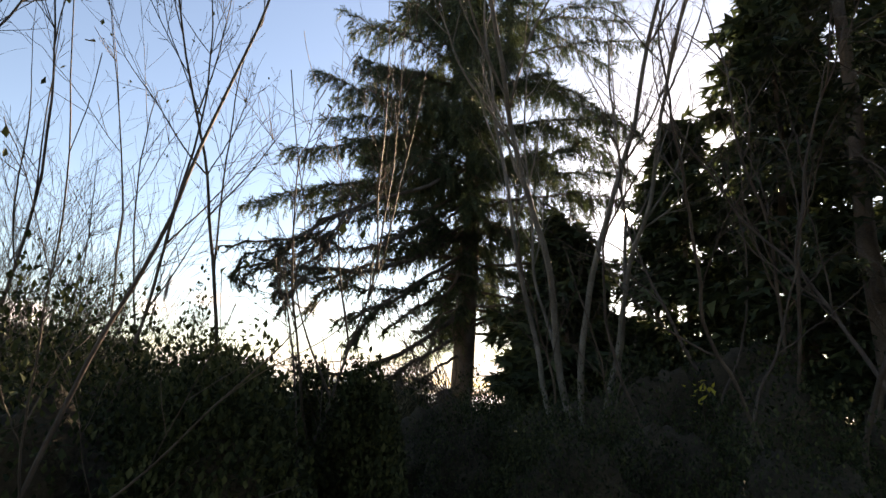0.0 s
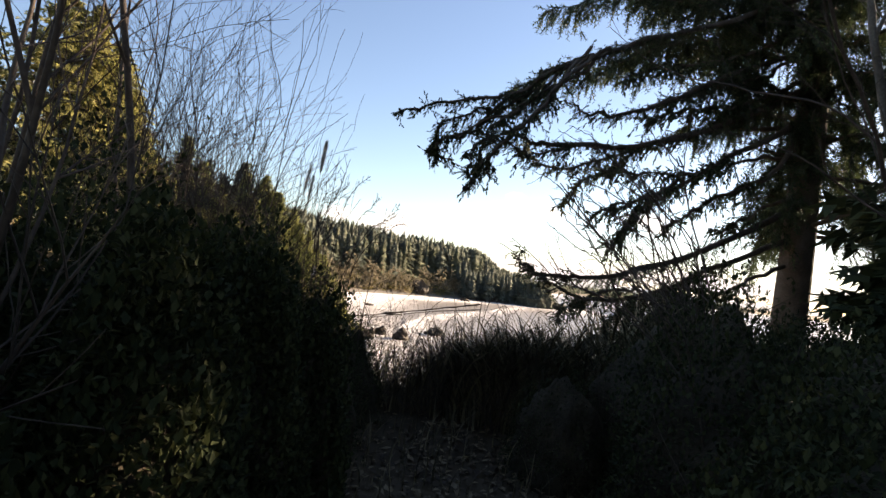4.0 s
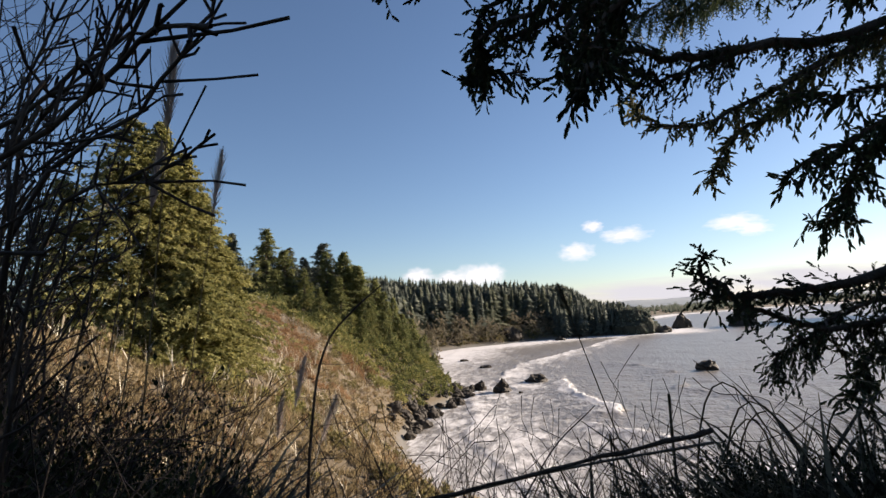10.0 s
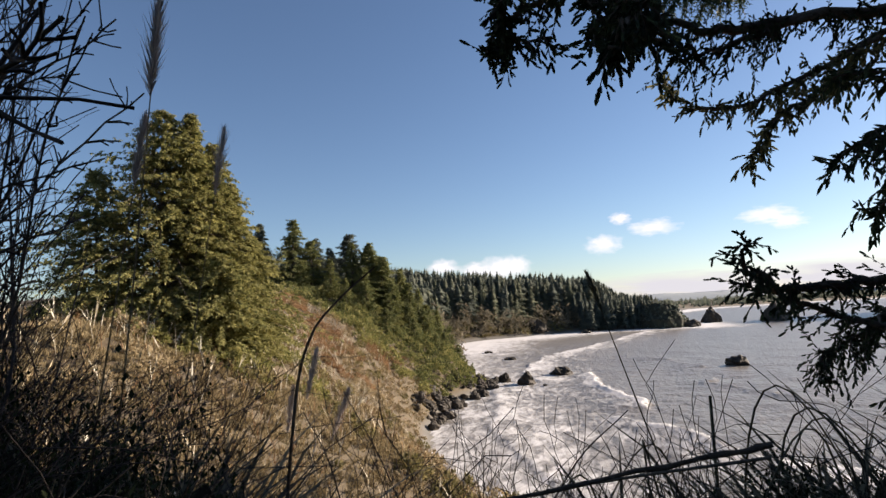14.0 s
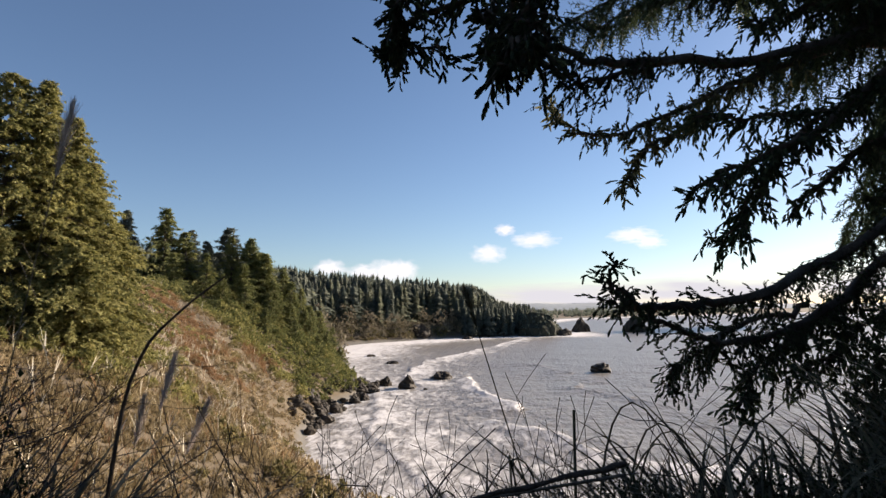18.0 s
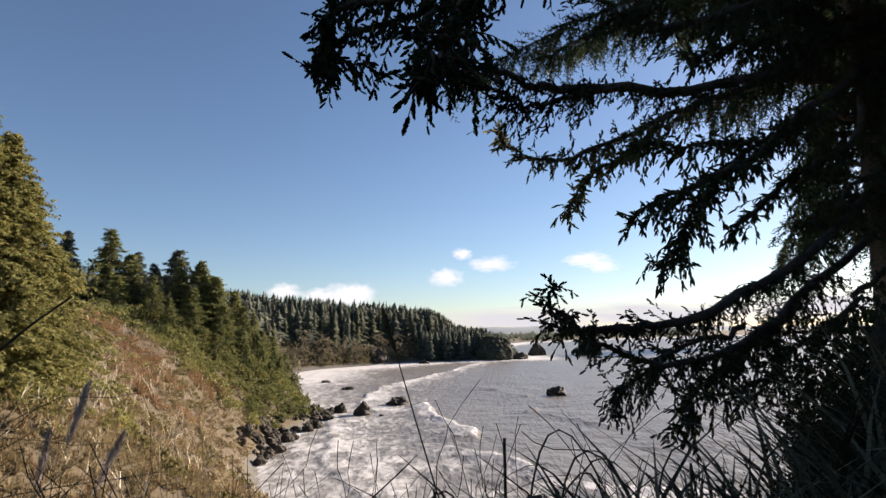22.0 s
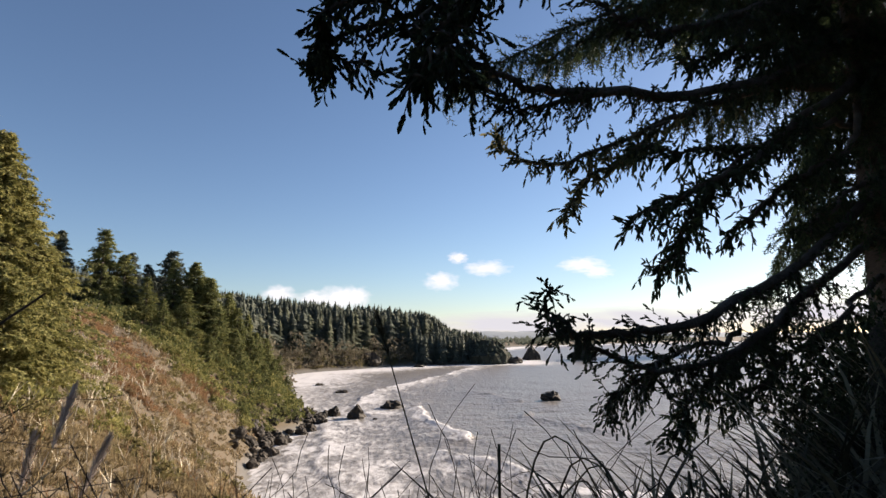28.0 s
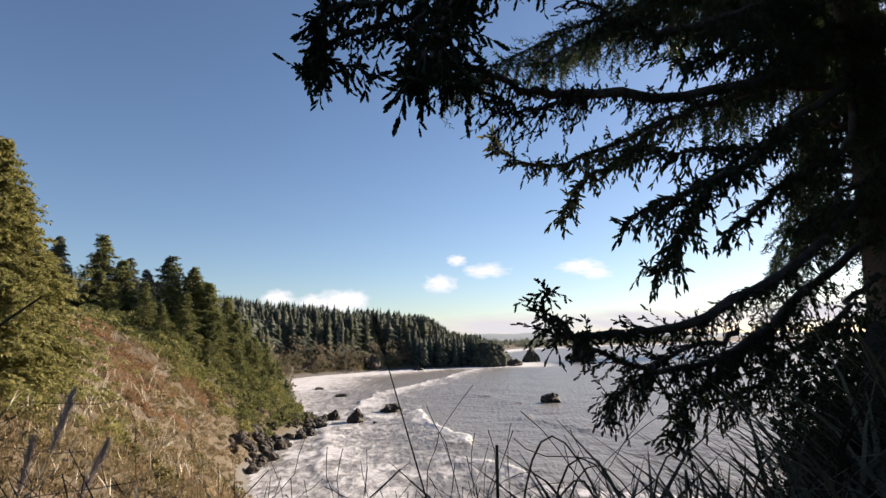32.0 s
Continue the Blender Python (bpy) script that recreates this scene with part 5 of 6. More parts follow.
SAPLINGS = [
    ((-0.92, -3.0), 4.8, 0.024, (-0.02, 0.03), 9, 25), ((-0.98, -2.2), 4.4, 0.02, (-0.03, 0.04), 8, 45), ((-1.78, -2.1), 4.6, 0.017, (-0.02, 0.0), 7, 20), ((-1.5, -1.45), 4.0, 0.013, (-0.05, 0.0), 6, 20),
    ((-2.5, -1.3), 5.0, 0.018, (0.05, 0.05), 7, 0), ((-2.9, -2.9), 5.2, 0.022, (0.05, 0.0), 7, 30), ((-3.4, -0.9), 4.8, 0.03, (0.0, 0.0), 6, 0),
    ((-2.0, -3.7), 4.4, 0.011, (0.0, 0.0), 6, 40), ((-3.9, -3.6), 5.4, 0.034, (0.1, 0.0), 7, 0), ((-4.6, -2.0), 5.6, 0.036, (0.0, 0.0), 7, 0)]
for k, (at, h, r, lean, sub, lv) in enumerate(SAPLINGS):
    sapling("alder_sapling", at, h, r, 341 + k, "thin bare alder sapling with a few dry leaves" if lv else "thin bare alder sapling beside the trail", "sapling", lean, 1, sub, leaves=lv, group="alder saplings", spread=0.9, fan=0.03, room=0.45, wander=0.04)

SHRUBS = [
    ((-2.25, 0.75), 3.2, 0.011, 14, (0.03, 0.03), 5, 0.16), ((-2.75, 0.25), 3.5, 0.011, 14, (0.0, 0.0), 5, 0.16), ((-2.85, 1.5), 3.3, 0.011, 14, (0.0, 0.0), 5, 0.16), ((-2.1, 0.1), 2.9, 0.010, 12, (0.0, 0.0), 5, 0.18),
    ((-1.86, 0.42), 3.9, 0.011, 16, (0.02, 0.0), 4, 0.10), ((-1.35, 0.35), 2.7, 0.009, 10, (0.0, -0.1), 5, 0.12), ((-2.5, 1.1), 3.6, 0.012, 14, (0.05, 0.0), 4, 0.14),
    ((-2.5, -0.3), 3.4, 0.012, 12, (0.0, 0.0), 4, 0.14), ((-3.1, 0.5), 3.8, 0.012, 12, (0.0, 0.0), 4, 0.14), ((-2.05, 1.55), 2.6, 0.010, 10, (0.1, 0.1), 5, 0.2),
    ((-1.6, -0.5), 2.6, 0.009, 10, (0.05, -0.05), 4, 0.18), ((-3.3, 1.9), 3.6, 0.012, 12, (0.0, 0.0), 4, 0.15), ((-2.3, 0.2), 2.6, 0.012, 5, (0.42, 0.4), 6, 0.2), ((-2.0, 0.15), 2.2, 0.011, 5, (0.35, 0.5), 6, 0.25), ((-2.2, 0.5), 2.8, 0.012, 5, (0.3, 0.3), 6, 0.2)]
for k, (at, h, r, stems, lean, sub, fan) in enumerate(SHRUBS):
    sapling("bare_shrub", at, h, r * 0.75, 400 + k, "dense bare shrub of thin dark upright twigs", "shrub", lean, int(stems * 1.3), sub + 1, fan=fan * 0.8, group="bare shrubs by the lookout", spread=0.95, wander=0.11)


def spurred(b, line, r, g, gap=0.055):
    """A knobbly twig along a line, with short side spurs."""
    pts = curve_points(line, 16) + g.normal(0, 0.003, (16, 3))
    b.tube(pts, np.linspace(r, r * 0.5, 16), 5)
    seg = np.linalg.norm(np.diff(pts, axis=0), axis=1).sum()
    for u in np.arange(0.15, 1.0, gap / seg):
        i = min(14, int(u * 15))
        a = pts[i + 1] - pts[i]
        a /= np.linalg.norm(a) + 1e-9
        side = np.cross(a, g.normal(0, 1, 3))
        side /= np.linalg.norm(side) + 1e-9
        d = a * g.uniform(0.5, 1.0) + side * g.uniform(0.5, 1.0)
        n_ = g.uniform(0.012, 0.04) if g.uniform() < 0.75 else g.uniform(0.05, 0.11)
        b.tube([pts[i], pts[i] + d * n_ * 0.6 + g.normal(0, 0.004, 3), pts[i] + d * n_], [r * 0.6, r * 0.45, r * 0.5], 4)


SPURS = [
    [(-0.61, -0.12, 1.66), (-0.50, -0.10, 1.76), (-0.42, -0.10, 1.82), (-0.35, -0.12, 1.80)],
    [(-0.66, 0.00, 1.71), (-0.57, 0.05, 1.84), (-0.49, 0.05, 1.91), (-0.47, 0.06, 1.98)],
    [(-0.78, 0.10, 1.79), (-0.69, 0.10, 1.93), (-0.62, 0.10, 2.02)],
    [(-0.73, 0.10, 1.74), (-0.59, 0.10, 1.78), (-0.51, 0.10, 1.82)],
    [(-0.93, 0.20, 1.87), (-0.85, 0.20, 2.08), (-0.75, 0.20, 2.18)],
    [(-0.68, -0.05, 1.71), (-0.55, -0.05, 1.82), (-0.46, -0.05, 1.88)],
    [(-1.16, 0.30, 1.81), (-1.15, 0.45, 2.05), (-1.10, 0.60, 2.30)],
    [(-1.16, 0.30, 1.77), (-1.09, 0.45, 1.99), (-1.05, 0.55, 2.10), (-1.01, 0.60, 2.18)],
    [(-1.11, 0.35, 1.88), (-1.08, 0.48, 2.05), (-1.07, 0.60, 2.24)],
    [(-1.16, 0.35, 1.79), (-1.16, 0.50, 2.02), (-1.10, 0.60, 2.09)],
    [(-1.10, 0.40, 1.67), (-1.06, 0.55, 1.90), (-1.03, 0.68, 2.07)],
    [(-1.11, 0.50, 1.64), (-1.09, 0.52, 1.90), (-1.03, 0.55, 2.17)],
    [(-1.20, 0.50, 1.70), (-1.13, 0.50, 1.99), (-1.11, 0.50, 2.37)],
    [(-1.15, 0.40, 1.74), (-1.06, 0.45, 2.08), (-1.01, 0.50, 2.36)],
    [(-1.16, 0.30, 1.66), (-1.11, 0.45, 1.82), (-1.04, 0.60, 1.91)],
    [(-1.16, 0.30, 1.91), (-1.16, 0.40, 2.11), (-1.08, 0.45, 2.31)],
    [(-1.28, 0.40, 1.60), (-1.12, 0.50, 1.74), (-1.08, 0.60, 1.80)],
    [(-1.27, 0.45, 1.56), (-1.17, 0.45, 1.94), (-1.18, 0.45, 2.34)],
]
fork = holder("twiggy_shrub", (-1.05, 0.2, land1(-1.05, 0.2)), "forked bare shrub with short spurs close to the lookout", "shrub")
g = np.random.default_rng(445)
for line in SPURS:
    b = Build()
    root = np.array([-1.05 + g.normal(0, 0.06), 0.15 + g.normal(0, 0.12), land1(-1.05, 0.2)])
    low_end = np.array(line[0]) * 0.55 + root * 0.45 + (0, 0, 0.35)
    spurred(b, np.vstack([root, low_end, line]) - np.array(fork.location), 0.0033, g)
    part("stem", b, M_TWIG, fork)

# shrubs whose bare stems arch over the trail from the thicket
for k, (x0, y0, n_s) in enumerate(((1.55, -0.75, 9), (1.75, -0.1, 9), (2.1, 0.6, 8))):
    g = np.random.default_rng(436 + k)
    arch = holder("arching_shrub", (x0, y0, land1(x0, y0)), "bare shrub with arching stems under the spruce", "shrub", "arching shrubs")
    for _ in range(n_s):
        reach, top = g.uniform(0.3, 1.25), g.uniform(1.6, 2.5)
        b = Build()
        ctrl = [(0, 0, 0), (-0.12 * reach, g.normal(0, 0.1), top * 0.55), (-0.5 * reach, g.normal(0, 0.15), top * 0.85), (-reach, g.normal(0, 0.25), top + g.uniform(-0.15, 0.2))]
        spurred(b, ctrl, 0.007, g, 0.11)
        for q in (0.5, 0.65, 0.8):
            o = np.array(ctrl[2]) * (1 - q) + np.array(ctrl[3]) * q
            e = o + np.array([-0.3 * g.uniform(0.2, 1.2), g.normal(0, 0.15), g.uniform(0.05, 0.4)])
            spurred(b, [o, (o + e) / 2 + g.normal(0, 0.02, 3), e], 0.0035, g, 0.07)
        part("stem", b, M_TWIG, arch)
# brambles along the edge, thin and bare
for k in range(64):
    x, y = -1.5 + 0.04 * k + rnd(-0.05, 0.05), 1.7 + rnd(-0.25, 0.7)
    sapling("thorn_stem", (x, y), rnd(0.8, 1.45), 0.0046, 460 + k, "thin bare thorny stems at the bluff edge", "bramble", (rnd(-0.2, 0.2), 0), 5, 6, fan=0.35, group="thorny stems at the edge", spread=1.1, wander=0.2)

# pale alders in a clump before the spruce
g = np.random.default_rng(51)
for k, (dx, dy, lean, r, h) in enumerate(((-0.18, 0.1, -0.5, 0.07, 10), (-0.08, 0.0, -0.27, 0.09, 11), (0.02, 0.12, -0.13, 0.08, 11), (0.1, -0.06, 0.03, 0.07, 10), (0.2, 0.02, 0.12, 0.06, 9), (0.08, 0.2, -0.2, 0.05, 9))):
    sapling("alder_tree", (4.75 + dx, 0.85 + dy), h, r * 0.75, 500 + k, "pale grey leaning alder trunk with bare limbs", "tree", (0.755 * lean, -0.656 * lean), 1, 8, M_ALDER, spread=0.7, fan=0.015, wander=0.04, group="clump of pale alders")
for k, (at, h, r) in enumerate((((3.3, -2.3), 4.5, 0.02), ((4.0, -1.6), 5.0, 0.025), ((2.9, -1.2), 4.0, 0.018), ((4.8, -2.9), 6.0, 0.04), ((3.9, -3.4), 5.0, 0.03), ((5.5, -1.2), 6.5, 0.04), ((3.2, -3.6), 4.0, 0.02), ((2.4, -2.2), 3.2, 0.014), ((3.0, -3.0), 5.0, 0.022), ((4.3, -3.9), 6.0, 0.03), ((5.0, -2.1), 6.0, 0.028), ((4.5, -0.9), 6.0, 0.025), ((5.8, -3.2), 7.0, 0.04), ((6.0, -1.9), 7.0, 0.035), ((3.6, -4.6), 6.0, 0.03), ((6.6, -4.2), 8.0, 0.05), ((5.4, -5.2), 7.0, 0.04))):
    sapling("alder_sapling", at, h, r, 520 + k, "thin bare sapling in the dark thicket", "sapling", (-0.05, 0.0), 1, 7, leaves=25 if k % 3 == 0 else 0, group="saplings in the thicket", spread=0.8)
# a second conifer over the thicket
tb, cb = conifer(13, 2.6, 0.34, 2600, 0.2, np.random.default_rng(61), 0.4)
t2 = holder("spruce_tree", (7.2, -2.2, land1(7.2, -2.2)), "green spruce over the thicket by the trail", "tree")
part("trunk", tb, M_BARK, t2)
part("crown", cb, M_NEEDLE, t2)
tb, cb = conifer(9, 2.2, 0.32, 1900, 0.1, np.random.default_rng(62), 0.4)
t3 = holder("spruce_tree", (6.2, -4.6, land1(6.2, -4.6)), "young spruce in the shade beside the trail", "tree")
part("trunk", tb, M_BARK, t3)
part("crown", cb, M_NEEDLE, t3)

# dark backdrop spruces; several are added only to block sun from trail and lookout
for k, (x, y, h, r) in enumerate(((9.6, 0.4, 11, 3.0), (11.5, 1.2, 13, 3.2), (12.5, -1.2, 14, 3.4), (9.0, -4.8, 12, 3.0), (15.5, 4.5, 12, 3.2), (9.6, 8.4, 14, 2.3), (8.3, 6.0, 10.5, 2.0), (11.6, 10.2, 15, 2.6), (6.6, 3.6, 6.5, 2.0), (8.0, 5.6, 8.5, 2.3), (10.0, 3.1, 10.0, 2.6), (12.5, 11.0, 11, 2.4), (15.0, 8.3, 19, 4.4), (17.5, 11.4, 18, 4.0))):
    tb, cb = conifer(h, r, 0.42, 5200, 0.02, np.random.default_rng(640 + k), 0.4)
    t4 = holder("spruce_tree", (x, y, land1(x, y)), "dark spruce behind the thicket, there to fill it and shade the trail", "tree", "spruces behind the thicket")
    part("trunk", tb, M_BARK, t4)
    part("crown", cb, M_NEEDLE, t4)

# unseen spruces added behind the trail to keep skylight off the foreground
for k, (x, y, h, r) in enumerate(((-2.6, -9.4, 14, 3.4), (1.6, -9.8, 15, 3.4), (-6.2, -8.0, 14, 3.6))):
    tb, cb = conifer(h, r, 0.55, 2200, 0.22, np.random.default_rng(660 + k), 0.4)
    t5 = holder("spruce_tree", (x, y, land1(x, y)), "unseen spruce added behind the trail to shade it", "tree", "spruces behind the trail")
    part("trunk", tb, M_BARK, t5)
    part("crown", cb, M_NEEDLE, t5)

# ---------------------------------------------------------------- leafy mounds beside the trail


def mound(at, rx, ry, h, leaves, seed, label="dark leafy bramble mound beside the trail", canes=10, size=(0.028, 0.06), mat=None, body=0.55, shell=0.3, ragged=0.2, rough=0.12):
    g = np.random.default_rng(seed)
    z = land1(*at)
    t = holder("bramble_bush", (at[0], at[1], z), label, "bush", "bramble mounds")
    a, e = g.uniform(0, 2 * np.pi, leaves), np.arcsin(g.uniform(0, 1, leaves))
    rr = g.uniform(shell, 1.0, leaves) ** 0.5 * (1 + ragged * (vnoise(a * 1.6, e * 3, seed) - 0.5) * 2)
    p = np.column_stack([np.cos(a) * np.cos(e) * rx * rr, np.sin(a) * np.cos(e) * ry * rr, np.sin(e) * h * rr])
    lv, core = Build(), Build()
    lv.stamp(LEAF_V, LEAF_F, turns(leaves, 1.9, g, size=size), p)
    # opaque dark core that stands in for the shade inside the mound
    bm = bmesh.new()
    bmesh.ops.create_icosphere(bm, subdivisions=4, radius=1)
    vv = np.array([v.co[:] for v in bm.verts])
    ff = np.array([[q.index for q in f.verts] for f in bm.faces])
    bm.free()
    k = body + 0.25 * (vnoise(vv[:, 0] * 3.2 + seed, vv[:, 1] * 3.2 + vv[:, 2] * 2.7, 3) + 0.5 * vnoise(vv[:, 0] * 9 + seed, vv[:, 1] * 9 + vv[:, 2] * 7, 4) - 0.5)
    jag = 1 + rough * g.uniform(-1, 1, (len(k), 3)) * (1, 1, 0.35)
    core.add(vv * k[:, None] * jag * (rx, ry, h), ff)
    for _ in range(canes):
        q = p[int(g.integers(0, leaves))]
        d = np.array([q[0], q[1], h * 1.2])
        cn = Build()
        grow(cn, q * 0.6, d / np.linalg.norm(d), g.uniform(0.5, 1.0), 0.004, 1, g, 0.15, -0.02, 3, 0.8, None, np.array((at[0], at[1], z)))
        if cn.v:
            part("cane", cn, M_TWIG, t)
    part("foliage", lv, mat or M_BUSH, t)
    part("thatch", core, M_INNER_SHADE, t)
    return t


# dark brown of the cores, with the inner shade put into the colour
M_INNER_SHADE = material("bush_inner_shade", [(0.018, 0.015, 0.01), (0.04, 0.033, 0.022), (0.075, 0.06, 0.04)], 0.95, 5, 50, 0.9)
MOUNDS = [
    ((-2.1, -2.9), 1.1, 1.0, 2.0, 3400), ((-3.6, -1.9), 1.3, 1.2, 2.0, 2600), ((-2.2, -1.2), 1.0, 1.0, 2.05, 3200), ((-1.75, 0.15), 0.85, 0.8, 1.9, 3400), ((-2.9, 0.8), 1.1, 1.0, 1.9, 2600),
    ((-2.3, 1.25), 0.5, 0.5, 1.5, 2600), ((-2.0, 1.45), 0.4, 0.4, 1.2, 2400), ((-1.62, 1.12), 0.36, 0.36, 1.3, 2600), ((-1.85, 0.85), 0.4, 0.36, 1.65, 2600), ((-1.5, 0.55), 0.36, 0.34, 1.4, 2400), ((-1.3, 0.8), 0.34, 0.34, 1.4, 2600), ((2.0, 2.95), 0.4, 0.42, 1.35, 3000), ((2.42, 3.05), 0.5, 0.5, 1.8, 3000), ((-3.9, -4.3), 1.3, 1.2, 1.8, 2400), ((-1.35, -1.75), 0.6, 0.6, 2.05, 3000), ((1.75, -2.1), 0.95, 1.0, 1.62, 3600), ((2.6, -3.6), 1.1, 1.0, 1.6, 3000),
    ((1.75, -0.6), 0.85, 0.9, 1.6, 3400), ((1.95, 0.9), 0.95, 0.9, 1.6, 3200), ((3.1, 0.2), 1.2, 1.2, 1.5, 2800), ((3.6, -1.6), 1.3, 1.2, 1.7, 2800), ((3.9, 2.6), 1.3, 1.3, 1.5, 2600), ((2.8, 2.1), 0.85, 0.8, 1.7, 3000),
    ((5.2, -3.6), 1.6, 1.4, 2.2, 2400), ((5.6, 1.2), 1.6, 1.4, 1.9, 2200), ((5.3, 4.4), 1.3, 1.2, 2.6, 2600), ((3.6, -5.2), 1.2, 1.1, 1.6, 2200), ((-5.4, -2.2), 1.6, 1.5, 2.3, 2000), ((-1.02, -0.95), 0.42, 0.5, 1.62, 2600),
    ((0.95, 0.55), 0.45, 0.5, 0.95, 2200), ((6.4, -0.6), 1.5, 1.4, 2.9, 2600), ((5.0, -0.2), 1.1, 1.0, 2.3, 2600), ((7.4, 2.6), 1.6, 1.5, 3.0, 2400), ((4.4, -2.3), 1.0, 1.0, 2.1, 2600),
    ((-0.98, 0.25), 0.42, 0.5, 1.42, 2400), ((-0.66, -0.9), 0.28, 0.35, 1.4, 2600), ((-1.34, 1.05), 0.44, 0.38, 1.38, 2600), ((-0.95, 1.15), 0.36, 0.3, 0.98, 2400), ((0.55, 2.1), 0.6, 0.35, 0.85, 2200), ((0.08, 1.95), 0.3, 0.3, 0.9, 2000), ((3.0, 3.8), 0.75, 0.75, 2.1, 3000), ((4.5, 4.8), 1.0, 1.0, 1.9, 2800), ((4.85, 4.75), 0.6, 0.6, 3.0, 2400)]
REEDBED = [((0.05, 2.0), 0.32, 0.25, 0.9, 9000), ((0.42, 1.98), 0.4, 0.28, 1.02, 14000), ((0.85, 2.0), 0.42, 0.3, 1.08, 14000), ((1.25, 2.05), 0.4, 0.3, 1.14, 12000)]
# close-grown walls of leaves right beside the trail
HEDGE = [((-0.62, -2.55), 0.3, 0.5, 1.6, 3200), ((-0.78, -1.72), 0.4, 0.5, 1.62, 3400), ((-0.6, -3.35), 0.28, 0.45, 1.62, 3600), ((-1.15, -2.7), 0.5, 0.6, 1.7, 3000), ((-1.25, -3.6), 0.5, 0.5, 1.7, 3000)]
for k, (at, rx, ry, h, n_l) in enumerate(MOUNDS):
    big = h > 1.95
    close = abs(at[0]) < 3 and at[1] > -4
    mound(at, rx, ry, h, int(n_l * (5 if at[1] > 2.5 else (4.2 if close else 1.7))), 600 + k, body=(0.6 if close else 0.74) if big else (0.7 if at[1] > 0 else 0.62), shell=0.45, size=((0.009, 0.024) if at[1] > 0 else (0.02, 0.046)) if close else ((0.04, 0.085) if big else (0.028, 0.06)))
for k, (at, rx, ry, h, n_l) in enumerate(REEDBED):
    mound(at, rx, ry, h, n_l, 670 + k, "low dark leafy mound under the reeds", canes=0, body=0.62, shell=0.4, size=(0.008, 0.02), ragged=0.1, rough=0.04)
for k, (at, rx, ry, h, n_l) in enumerate(HEDGE):
    mound(at, rx, ry, h, int(n_l * 7), 680 + k, canes=5, body=0.66, shell=0.6, size=(0.02, 0.042), ragged=0.08, rough=0.06)

# ---------------------------------------------------------------- grasses at the edge
BLADE_V, BLADE_F = [], []
for k in range(6):
    u = k / 5
    y, z = 0.75 * u**1.8, u * (1 - 0.35 * u**2)
    w = 0.011 * (1 - u**2.5) + 0.0006
    BLADE_V += [(-w, y, z), (w, y, z)]
    if k:
        BLADE_F.append((2 * k - 2, 2 * k - 1, 2 * k + 1, 2 * k))


def tussock(name, at, n_b, height, spread, seed, label, mat=None, tilt=0.35, group="grass tussocks", lift=0.0, wide=1.0):
    g = np.random.default_rng(seed)
    t = holder(name, (at[0], at[1], land1(*at) + lift), label, "grass", group)
    # three tufts lean out from one root
    for k in range(3):
        b, n_k = Build(), n_b // 3
        m = turns(n_k, tilt, g, size=(0.5 * height, 1.15 * height))
        m[:, :, 0] *= wide
        a = k * 2.1 + seed
        p = np.column_stack([g.normal(0, spread * 0.8, n_k) + 0.55 * spread * math.cos(a), g.normal(0, spread * 0.8, n_k) + 0.55 * spread * math.sin(a), np.full(n_k, -0.05)])
        b.stamp(BLADE_V, BLADE_F, m, p)
        part("tuft", b, mat or M_STRAW, t)
    return t


M_REED = material("dark_reeds", [(0.04, 0.035, 0.02), (0.1, 0.085, 0.05), (0.2, 0.17, 0.1)], 0.7, 5, 40, 0, island=0.6, through_light=0.15)
for k, (at, n_b, h, sp) in enumerate((((-0.32, 1.85), 160, 0.95, 0.12), ((-0.12, 1.8), 220, 1.1, 0.12), ((0.1, 1.78), 260, 1.18, 0.12), ((-0.02, 1.95), 220, 1.0, 0.12), ((0.22, 1.72), 260, 1.16, 0.14), ((0.6, 1.75), 420, 1.28, 0.2), ((0.95, 1.95), 380, 1.35, 0.2), ((0.3, 2.1), 200, 1.0, 0.16), ((1.35, 1.8), 360, 1.25, 0.2), ((1.8, 2.3), 420, 1.5, 0.22), ((0.75, 2.4), 240, 1.05, 0.2), ((2.0, 2.5), 260, 1.6, 0.25), ((2.4, 2.4), 260, 1.7, 0.25), ((2.9, 2.9), 260, 1.9, 0.3), ((1.6, 1.6), 260, 1.4, 0.2))):
    tussock("reed_tussock", at, n_b // (6 if at[0] < 0.4 else 2), h, sp, 700 + k, "dark tussock of long arching reed blades", M_REED, 0.4)
for k, (at, n_b, h, sp) in enumerate((((-0.3, 2.0), 170, 0.78, 0.14), ((-0.02, 2.05), 220, 0.86, 0.14), ((0.25, 2.05), 260, 0.92, 0.15), ((0.52, 2.0), 300, 1.0, 0.16), ((0.8, 2.05), 320, 1.08, 0.17), ((1.1, 2.1), 320, 1.12, 0.18), ((0.4, 1.85), 320, 1.04, 0.16), ((0.75, 1.88), 340, 1.1, 0.17), ((1.3, 1.95), 320, 1.2, 0.18))):
    tussock("reed_tussock", at, n_b, h, sp, 760 + k, "thick dark tussock of short reed blades", M_REED, 0.5)
# the first two clumps take the dark reed colour to stand in for shade
for k, (at, n_b, h, sp) in enumerate((((-1.5, 1.25), 520, 1.2, 0.14), ((-1.75, 0.9), 420, 1.3, 0.15), ((-1.2, 1.55), 260, 0.85, 0.14), ((-0.85, 1.85), 140, 0.75, 0.14), ((-0.4, 2.0), 120, 0.7, 0.16), ((-2.0, 1.7), 300, 1.2, 0.2))):
    tussock("pampas_tussock", at, n_b, h, sp, 730 + k, "dry straw-coloured pampas grass clump on the bluff edge" if k > 1 else "pampas grass clump in a dark shaded colour on the bluff edge", M_STRAW if k > 1 else M_REED, 0.55)


